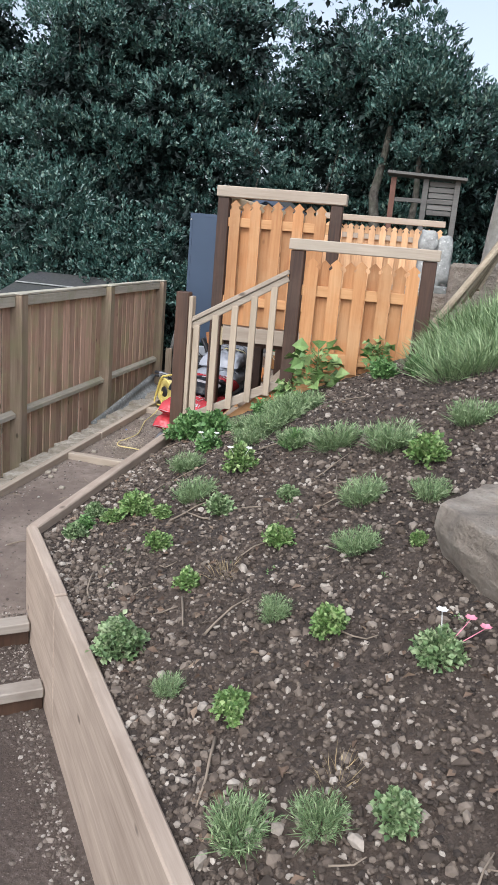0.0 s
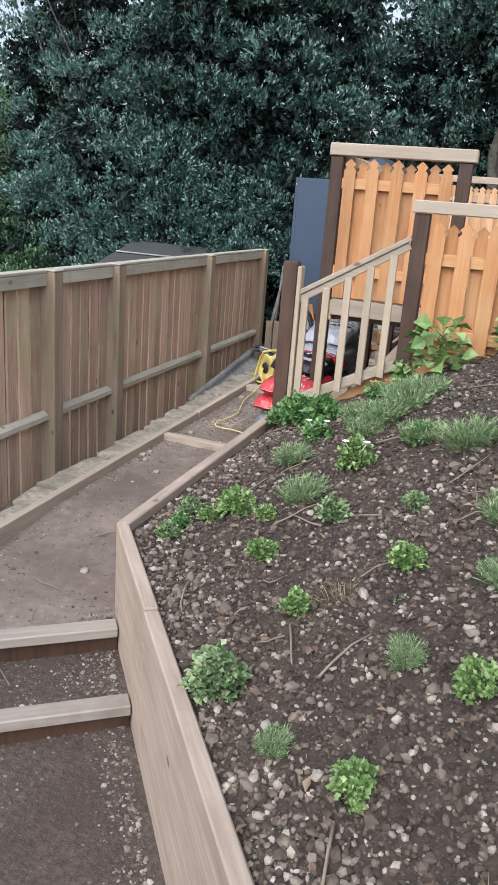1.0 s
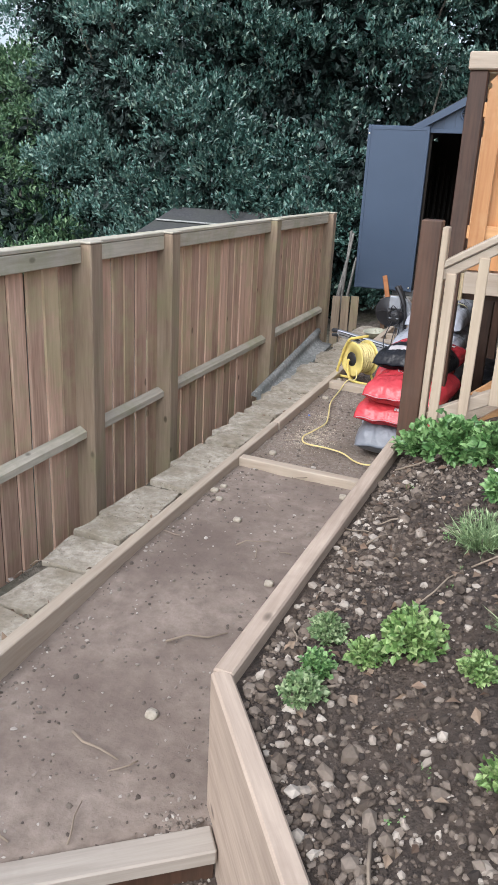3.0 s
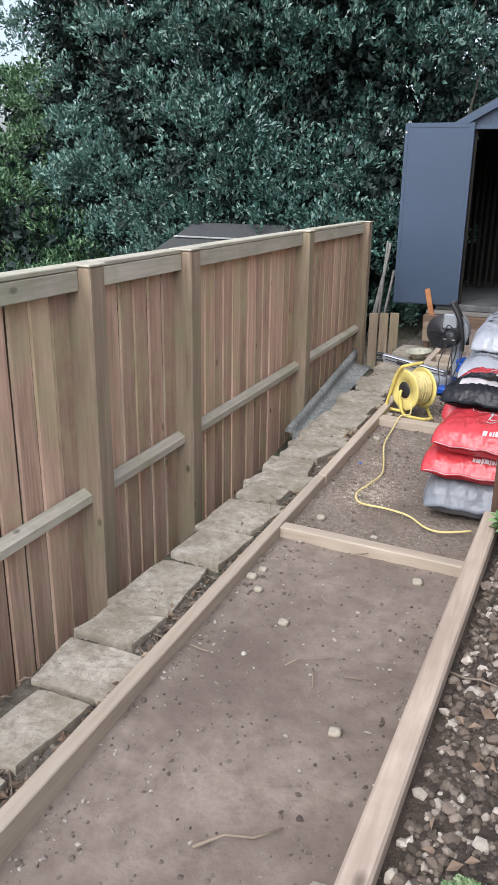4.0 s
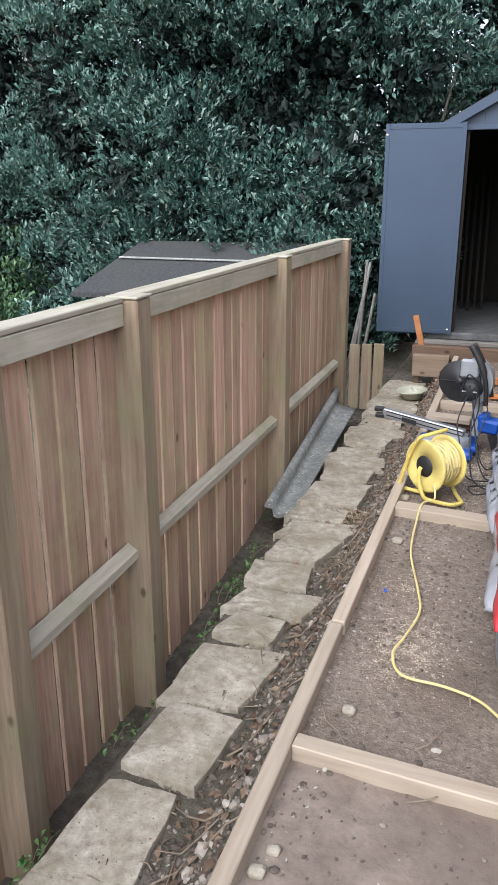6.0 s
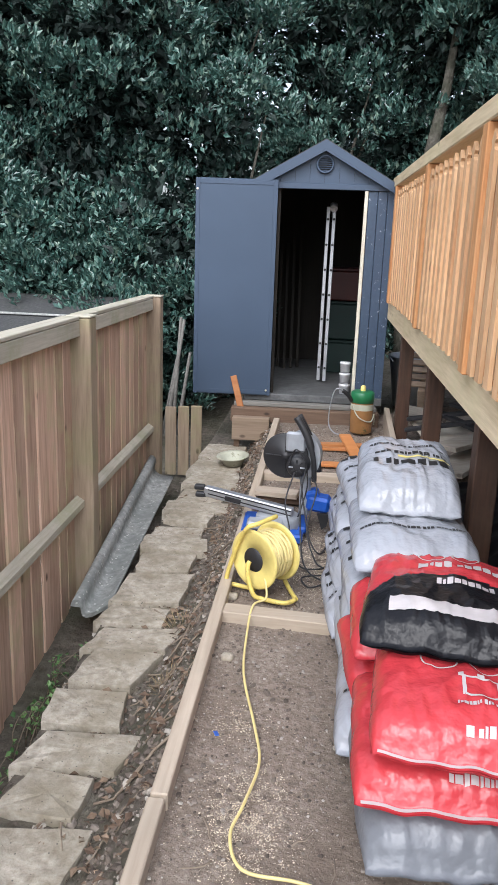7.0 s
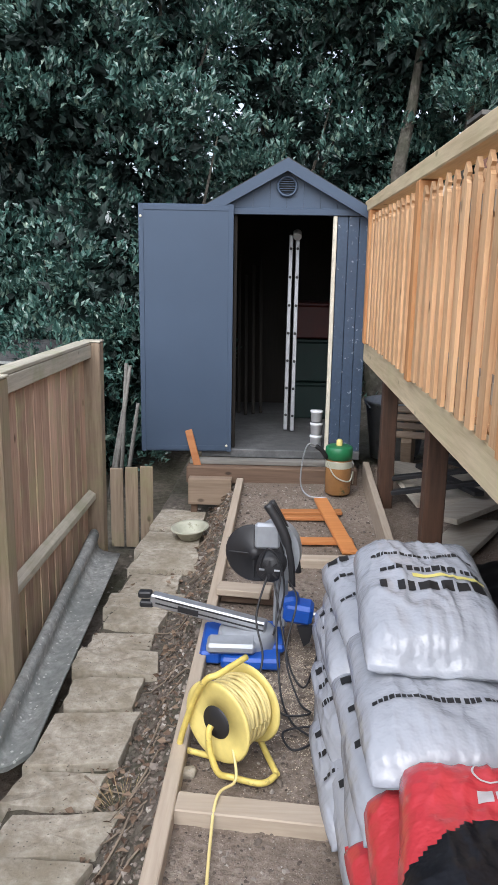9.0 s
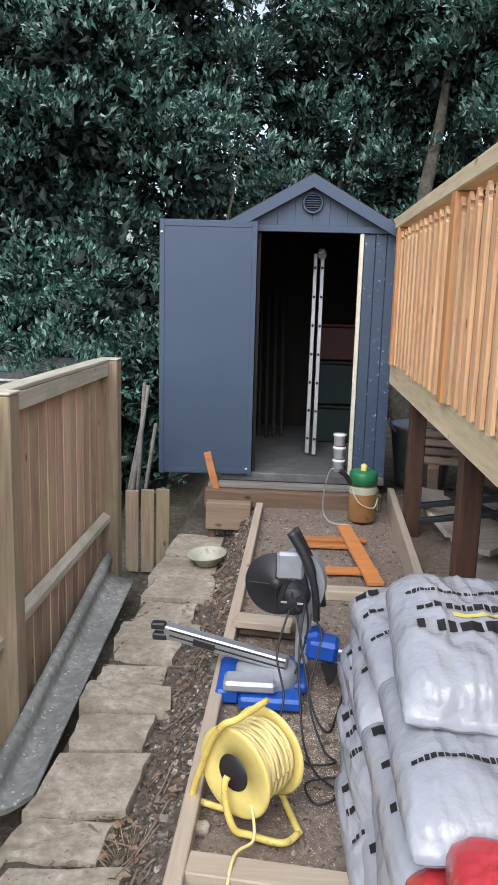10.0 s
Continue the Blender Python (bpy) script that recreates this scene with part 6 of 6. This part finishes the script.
def by_the_shed():
    b = thing("wooden_box", (-2.61, 10.75, -0.25), "low brown timber box at the end of the edging", "box")
    bm = bmesh.new()
    box(bm, (-2.775, 10.66, -0.17), (-2.45, 10.70, 0.03), 0.004)
    part("front_board", bm, M_BROWN, b)
    bm = bmesh.new()
    box(bm, (-2.775, 10.701, 0.005), (-2.45, 10.86, 0.028), 0.004)
    part("lid", bm, M_BROWN, b)
    for x in (-2.76, -2.50):
        bm = bmesh.new()
        box(bm, (x, 10.702, -0.27), (x + 0.05, 10.75, 0.0))
        part("foot", bm, M_SLEEPER, b)
    bm = bmesh.new()
    beam(bm, (-2.70, 10.80, 0.03), (-2.795, 10.87, 0.36), 0.055, 0.022, 0.003, (0, 1, 0))
    solo("board_end", bm, M_ORANGE, "short orange-brown board leaning on the box", "board")
    bm = bmesh.new()
    box(bm, (-2.80, 10.76, -0.03), (-1.50, 10.90, 0.10), 0.008)
    solo("sleeper", bm, M_SLEEPER, "dark brown timber sleeper below the shed door", "sleeper")
    bm = bmesh.new()
    box(bm, (-2.78, 10.83, 0.102), (-1.52, 10.925, 0.138), 0.005)
    solo("threshold", bm, M_GREY_WOOD, "grey worn board under the shed threshold", "board")
    bm = bmesh.new()
    lathe(bm, [(0.0005, 0.008), (0.068, 0.008), (0.103, 0.066), (0.115, 0.074), (0.132, 0.077), (0.133, 0.070), (0.116, 0.064), (0.106, 0.056), (0.074, 0.0), (0.0005, 0.0)], 32, pose(-2.70, 10.15, -0.24, 3, -4, 0))
    solo("bowl", bm, M_ENAMEL, "shallow cream enamel bowl on the slabs", "bowl")
    # pump sprayer
    p = thing("pump_sprayer", (-1.67, 10.5, 0.0), "green-topped garden pump sprayer with brown liquid", "sprayer")
    at = pose(-1.67, 10.5, 0.0)
    bm = bmesh.new()
    lathe(bm, [(0.0005, 0.0), (0.085, 0.0), (0.094, 0.012), (0.094, 0.24), (0.088, 0.262), (0.0005, 0.262)], 28, at)
    part("tank", bm, M_AMBER, p)
    bm = bmesh.new()
    lathe(bm, [(0.0955, 0.20), (0.0955, 0.25)], 28, at)
    part("label", bm, M_ENAMEL, p)
    bm = bmesh.new()
    lathe(bm, [(0.088, 0.258), (0.097, 0.262), (0.097, 0.34), (0.085, 0.352), (0.06, 0.355), (0.0005, 0.355)], 28, at)
    part("collar", bm, M_GREEN, p)
    bm = bmesh.new()
    lathe(bm, [(0.022, 0.355), (0.022, 0.39), (0.012, 0.40), (0.0005, 0.40)], 14, at)
    part("pump_knob", bm, M_YELLOW, p)
    bm = bmesh.new()
    tube(bm, smooth_path([(-1.76, 10.46, 0.27), (-1.80, 10.44, 0.33), (-1.84, 10.43, 0.36)], 4), 0.017, 9)
    part("trigger", bm, M_CABLE, p)
    bm = bmesh.new()
    tube(bm, smooth_path([(-1.84, 10.43, 0.36), (-1.90, 10.42, 0.37), (-1.935, 10.42, 0.24), (-1.94, 10.40, 0.08), (-1.88, 10.36, 0.012), (-1.76, 10.34, 0.012)], 6), 0.0055, 7)
    part("hose", bm, M_GALV, p)
    bm = bmesh.new()
    tube(bm, smooth_path([(-1.76, 10.44, 0.25), (-1.70, 10.395, 0.15), (-1.60, 10.42, 0.11), (-1.565, 10.5, 0.16), (-1.56, 10.54, 0.06)], 6), 0.005, 7)
    part("strap", bm, M_ENAMEL, p)
    # orange boards lying crosswise
    for a, c, z, w in (((-2.14, 9.98), (-1.68, 10.02), 0.012, 0.07), ((-2.10, 9.88), (-1.76, 9.89), 0.010, 0.05), ((-2.06, 9.45), (-1.66, 9.47), 0.012, 0.08), ((-1.81, 10.22), (-1.70, 9.22), 0.036, 0.09)):
        bm = bmesh.new()
        beam(bm, (*a, z), (*c, z), w, 0.022, 0.003)
        solo("orange_board", bm, M_ORANGE, "orange stained board offcut lying on the earth", "board", "orange boards on the ground")


by_the_shed()


def in_the_shed():
    l = thing("ladder", (-2.03, 11.7, 0.2), "aluminium ladder leaning upright inside the shed", "ladder")
    for x0, x1, y in ((-2.042, -2.033, 11.64), (-1.985, -1.978, 11.60)):
        lo, hi = Vector((x0, y, 0.22)), Vector((x1, y + 0.12, 1.85))
        bm = bmesh.new()
        beam(bm, lo, hi, 0.034, 0.06, 0.004, (0, 1, 0))
        st = part("stile", bm, M_ALU, l)
        for k in range(7):
            p = lo.lerp(hi, 0.08 + k * 0.142)
            bm = bmesh.new()
            tube(bm, [p + Vector((0, -0.036, 0)), p + Vector((0, -0.026, 0))], 0.012, 8)
            part("rung_end", bm, M_CABLE, st)
    bm = bmesh.new()
    tube(bm, [(-1.985, 11.66, 1.83), (-1.985, 11.70, 1.87)], 0.035, 12)
    part("pulley", bm, M_WHITE, l)
    for k, z in enumerate((0.205, 0.305, 0.405)):
        bm = bmesh.new()
        lathe(bm, [(0.0005, 0.0), (0.042, 0.0), (0.046, 0.07), (0.05, 0.072), (0.05, 0.088), (0.0005, 0.09)], 18, pose(-1.805, 11.1, z))
        t = solo("paint_tub", bm, M_WHITE, "white lidded paint tub stacked by the shed jamb", "tub", "tubs stacked in the shed")
    for z0, z1, mat, lab in ((0.206, 0.55, M_SHADED_GREEN, "dark green storage crate in the shed"), (0.555, 0.95, M_SHADED_GREEN, "dark green storage crate in the shed"), (0.955, 1.28, M_SHADED_RED, "red plastic storage box on stacked crates")):
        bm = bmesh.new()
        box(bm, (-1.97, 12.2, z0), (-1.56, 12.7, z1 - 0.03), 0.012)
        c = thing("storage_box", (-1.77, 12.45, z0), lab, "storage box", "boxes stacked in the shed")
        part("body", bm, mat, c)
        bm = bmesh.new()
        box(bm, (-1.98, 12.19, z1 - 0.029), (-1.55, 12.71, z1 - 0.004), 0.006)
        part("lid", bm, mat, c)
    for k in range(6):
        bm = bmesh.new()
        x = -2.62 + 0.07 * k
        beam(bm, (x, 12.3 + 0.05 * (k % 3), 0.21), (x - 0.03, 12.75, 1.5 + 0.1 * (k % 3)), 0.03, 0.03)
        solo("tool_handle", bm, M_DIM_BOARD, "wooden tool handle leaning in the dark shed", "tool", "tools leaning in the shed")


in_the_shed()


def under_the_deck():
    for k, (x, y, z, rx, ry, rz, w, l) in enumerate(((-1.14, 10.30, 0.12, 14, 10, 18, 0.30, 0.62), (-0.92, 10.0, 0.16, 8, -6, -24, 0.36, 0.6), (-1.05, 9.30, 0.10, 4, -8, -35, 0.26, 0.55), (-0.95, 9.55, 0.20, 2, -4, -48, 0.2, 0.6))):
        bm = bmesh.new()
        box(bm, (-w / 2, -l / 2, 0), (w / 2, l / 2, 0.035), 0.004, pose(x, y, z, rx, ry, rz))
        solo("loose_board", bm, M_PALE_BOARD, "grey weathered board thrown under the deck", "board", "boards under the deck")
    for k, (a, b) in enumerate((((-1.32, 10.22, 0.2), (-0.75, 9.95, 0.36)), ((-1.36, 9.98, 0.17), (-0.8, 9.7, 0.34)), ((-1.12, 10.35, 0.26), (-0.9, 9.62, 0.28)), ((-0.95, 10.4, 0.3), (-0.7, 9.7, 0.35)))):
        bm = bmesh.new()
        beam(bm, a, b, 0.07, 0.03, 0.004)
        solo("black_rail", bm, M_CHARCOAL, "black painted rail lying under the deck", "rail", "black rails under the deck")
    p = thing("pallet", (-0.75, 10.9, 0.2), "weathered wooden pallet leaning under the deck", "pallet")
    for k in range(6):
        bm = bmesh.new()
        box(bm, (-0.5, -0.035, 0), (0.4, 0.035, 0.018), 0.003, pose(-0.75, 10.75 + k * 0.085, 0.36 + 0.05 * k, 25, 0, -14))
        part("slat", bm, M_BROWN, p)
    for x in (-0.40, 0.0, 0.32):
        bm = bmesh.new()
        box(bm, (x - 0.04, -0.05, -0.42), (x + 0.04, 0.5, -0.02), 0.004, pose(-0.75, 10.72, 0.36, 25, 0, -14))
        part("bearer", bm, M_BROWN, p)
    t = thing("tub", (-1.12, 11.45, 0.05), "galvanised metal tub standing beside the shed", "tub")
    bm = bmesh.new()
    lathe(bm, [(0.0005, 0.0), (0.20, 0.0), (0.26, 0.46), (0.275, 0.465), (0.275, 0.48), (0.25, 0.48), (0.19, 0.03), (0.0005, 0.03)], 30, pose(-1.12, 11.45, 0.05))
    part("body", bm, M_GALV, t)
    bm = bmesh.new()
    tube(bm, smooth_path([(-1.38, 11.35, 0.5), (-1.40, 11.3, 0.53), (-1.37, 11.24, 0.5)], 5), 0.008, 7)
    part("handle", bm, M_GALV, t)
    # crumpled black liner
    bm = bmesh.new()
    nx, ny = 22, 60
    g = [[bm.verts.new((-1.42 + 0.75 * i / nx, 6.7 + 2.25 * j / ny, ground_z(-1.42 + 0.75 * i / nx, 6.7 + 2.25 * j / ny) + 0.035 + 0.03 * noise.noise(Vector((i * 0.3, j * 0.25, 2))) + 0.02 * noise.noise(Vector((i * 0.8, j * 0.7, 4))))) for i in range(nx + 1)] for j in range(ny + 1)]
    for j in range(ny):
        for i in range(nx):
            bm.faces.new((g[j][i], g[j][i + 1], g[j + 1][i + 1], g[j + 1][i])).smooth = True
    bmesh.ops.solidify(bm, geom=bm.faces[:], thickness=0.004)
    solo("plastic_liner", bm, M_LINER, "crumpled black plastic sheet under the deck", "liner")
    # single stones by the edging and a scrap of blue
    r = random.Random(21)
    for x, y, q in ((-2.40, 5.05, 0.018), (-2.42, 4.98, 0.022), (-2.36, 4.9, 0.018), (-2.19, 4.72, 0.02), (-1.80, 5.2, 0.022), (-2.36, 6.85, 0.025), (-2.40, 7.35, 0.028), (-2.33, 5.62, 0.022), (-1.75, 3.75, 0.025), (-1.86, 4.25, 0.02), (-1.95, 3.42, 0.022)):
        solo("stone", lump((x, y, ground_z(x, y) + q * 0.3), (q, q * 0.85, q * 0.55), x * 9, 0.3, 2), M_SLAB, "pale loose stone on the earth path", "stone", "loose stones on the path")
    bm = bmesh.new()
    box(bm, (-0.007, -0.012, 0), (0.007, 0.012, 0.004), 0.001, pose(-2.34, 6.37, 0.0, 0, 8, 25))
    solo("plastic_scrap", bm, M_BLUE, "small scrap of blue plastic on the earth", "scrap")


under_the_deck()


# ---- trees and shrubs behind the fence ----
def tree(name, label, base, height, blobs, seed, subs, mat=None, leaf=0.085, trunk_r=0.12, per=15, clumps=26, category="tree", bark=None, inner=1.0):
    """blobs: big ellipsoids that give the crown's outline; subs: boughs on them, each a dome of leaf rosettes."""
    rng = np.random.default_rng(seed)
    t = thing(name, base, label, category)
    bm = bmesh.new()
    b = Vector(base)
    top = b + Vector((rng.uniform(-0.3, 0.3), rng.uniform(-0.2, 0.2), height * 0.85))
    pts = [b.lerp(top, k / 6) + Vector((rng.normal(0, 0.07), rng.normal(0, 0.07), 0)) for k in range(7)]
    tube(bm, pts, [trunk_r * (1.25 - 0.95 * k / 6) for k in range(7)], 10)
    w = np.array([q[1][0] * q[1][2] for q in blobs])
    k = rng.choice(len(blobs), subs, p=w / w.sum())
    d = rng.normal(0, 1, (subs, 3))
    d /= np.linalg.norm(d, axis=1, keepdims=True)
    cen = np.array([q[0] for q in blobs])[k] + d * np.array([q[1] for q in blobs])[k] * rng.uniform(0.55, 1.22, (subs, 1))
    for i in range(0, subs if inner > 0.5 else 0, 5):
        s = pts[int(rng.integers(1, 6))]
        e = Vector(cen[i])
        mid = s.lerp(e, 0.55) + Vector((0, 0, -0.1))
        tube(bm, [s, mid, e], [trunk_r * 0.3, trunk_r * 0.2, trunk_r * 0.06], 5)
    part("trunk", bm, bark or M_BARK, t)
    br = rng.uniform(0.22, 0.58, (subs, 1))
    u = rng.normal(0, 1, (subs * clumps, 3))
    u[:, 2] = np.abs(u[:, 2]) * 1.1 - 0.35
    u /= np.linalg.norm(u, axis=1, keepdims=True)
    R = np.repeat(br, clumps, 0)
    P = np.repeat(cen, clumps, 0) + u * R * (1.25, 1.25, 0.72) * rng.uniform(0.8, 1.08, (subs * clumps, 1))
    v, f = leaf_verts(rng, P, u * 0.8 + (0, 0, 0.75), leaf, per, leaf * 0.5, 0.25, 0.55)
    v -= np.array(base)
    ob = new("crown", raw("crown", v.tolist(), f.tolist(), mat or M_LEAF))
    ob.parent = t
    # extra leaves inside the crown, coloured dark to give its depth shade
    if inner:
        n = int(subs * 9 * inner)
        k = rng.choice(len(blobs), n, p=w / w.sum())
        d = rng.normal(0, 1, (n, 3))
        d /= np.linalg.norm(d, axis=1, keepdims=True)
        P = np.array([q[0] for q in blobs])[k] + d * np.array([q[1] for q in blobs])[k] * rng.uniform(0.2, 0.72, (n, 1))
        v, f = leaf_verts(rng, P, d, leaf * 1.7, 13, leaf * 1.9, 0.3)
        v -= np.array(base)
        ob = new("inner_crown", raw("inner_crown", v.tolist(), f.tolist(), M_LEAF_SHADE))
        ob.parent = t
    return t


def trees():
    lab = "dense dark evergreen tree with glossy leaves"
    rng = random.Random(11)
    front = ((-9.6, 15.4, 4.4), (-8.0, 14.6, 5.2), (-6.3, 14.0, 5.6), (-4.9, 14.2, 5.8), (-3.5, 14.6, 5.6), (-2.2, 15.2, 5.6), (-0.8, 15.6, 4.6), (0.6, 16.4, 3.4))
    for i, (x, y, h) in enumerate(front):
        blobs = []
        z = -0.3
        while z < h:
            blobs.append(((x + rng.uniform(-0.45, 0.45), y + rng.uniform(-0.45, 0.35), z), (rng.uniform(0.9, 1.3), rng.uniform(0.75, 1.05), rng.uniform(0.7, 0.95))))
            z += 1.05
        thin = i in (4, 5, 6)
        tree("evergreen_tree", lab, (x, y + 0.4, -1.1), h, blobs, 20 + i, 78 if thin else 92, trunk_r=0.13, mat=M_LEAF_HAZE if x < -7.5 else M_LEAF, inner=0.7 if thin else 1.0)
    low = ((-5.9, 13.3, 0.9), (-4.6, 13.4, 1.0), (-4.35, 12.85, 0.35))
    for i, (x, y, z) in enumerate(low):
        blobs = [((x, y, z), (0.75, 0.6, 0.6)), ((x + 0.5, y + 0.2, z + 0.6), (0.7, 0.6, 0.5)), ((x - 0.2, y + 0.3, z - 0.8), (0.8, 0.6, 0.6))]
        tree("evergreen_shrub", "glossy evergreen shrub hanging over the fence", (x, y + 0.5, -1.0), 1.8, blobs, 40 + i, 40, trunk_r=0.06, category="shrub")
    back = ((-8.2, 18.6, 7.0), (-6.0, 18.0, 8.2), (-3.9, 18.4, 8.0), (-1.5, 18.8, 7.6), (0.9, 19.4, 3.8), (3.6, 20.2, 4.6), (6.0, 21, 4.8))
    for i, (x, y, h) in enumerate(back):
        blobs = []
        z = 0.0
        while z < h:
            blobs.append(((x + rng.uniform(-0.7, 0.7), y + rng.uniform(-0.5, 0.5), z), (rng.uniform(1.2, 1.7), 1.1, 1.1)))
            z += 1.4
        tree("woodland_tree", "tall dark tree behind the evergreens", (x, y, -1.3), h, blobs, 60 + i, 40 if i in (2, 3) else 62, leaf=0.13, trunk_r=0.2, clumps=20, inner=0.25 if i in (2, 3) else 0.55)
    # two grey stems seen beside the shed
    for i, (x, y) in enumerate(((-0.85, 14.4), (-0.1, 14.2))):
        blobs = [((x + 0.3, y, 4.2), (1.0, 0.8, 0.5)), ((x + 0.9, y - 0.2, 3.6), (0.7, 0.6, 0.4)), ((x - 0.5, y, 4.6), (0.8, 0.7, 0.5))]
        tree("holly_tree", "grey-stemmed holly tree with leafy top", (x, y, -0.2), 5.0, blobs, 80 + i, 34, trunk_r=0.13 - 0.04 * i, inner=0.3, bark=M_BARK)
    # overhanging boughs, high to the right
    blobs = [((0.9, 13.5, 6.6), (1.4, 1.0, 0.45)), ((2.6, 13.8, 6.3), (1.4, 1.0, 0.5)), ((-0.6, 13.6, 6.9), (1.2, 1.0, 0.4))]
    tree("beech_tree", "tall tree with boughs hanging over the garden", (3.4, 14.5, -0.2), 7.0, blobs, 90, 42, trunk_r=0.22, inner=0.4)
    for i, (x, y, z) in enumerate(((-13.2, 19.5, 0.6), (-11.5, 18.0, 0.9), (-15.5, 21, 1.2), (-10.6, 17.0, 0.2), (-10.6, 14.2, -1.7), (-11.8, 15.2, -1.4), (-12.6, 16.4, -1.0))):
        blobs = [((x, y, z), (1.4, 1.2, 1.3)), ((x + 0.5, y, z + 1.2), (1.1, 1.0, 1.0)), ((x - 0.3, y, z + 2.2), (0.8, 0.8, 0.7))]
        tree("young_tree", "light green leafy tree by the boundary", (x, y, -2.0), 3.6, blobs, 95 + i, 44, mat=M_LEAF_LIGHT, trunk_r=0.1, leaf=0.11, inner=0.7)
    for i, (x, y, z) in enumerate(((2.6, 15.0, 2.6), (4.2, 16.5, 3.0))):
        blobs = [((x, y, z), (1.0, 0.9, 0.9)), ((x + 0.5, y, z - 1.2), (1.2, 1.0, 0.9))]
        tree("young_tree", "light green leafy tree by the boundary", (x, y, -0.3), 3.4, blobs, 105 + i, 40, mat=M_LEAF_LIGHT, trunk_r=0.1, leaf=0.10, inner=0.7)


trees()
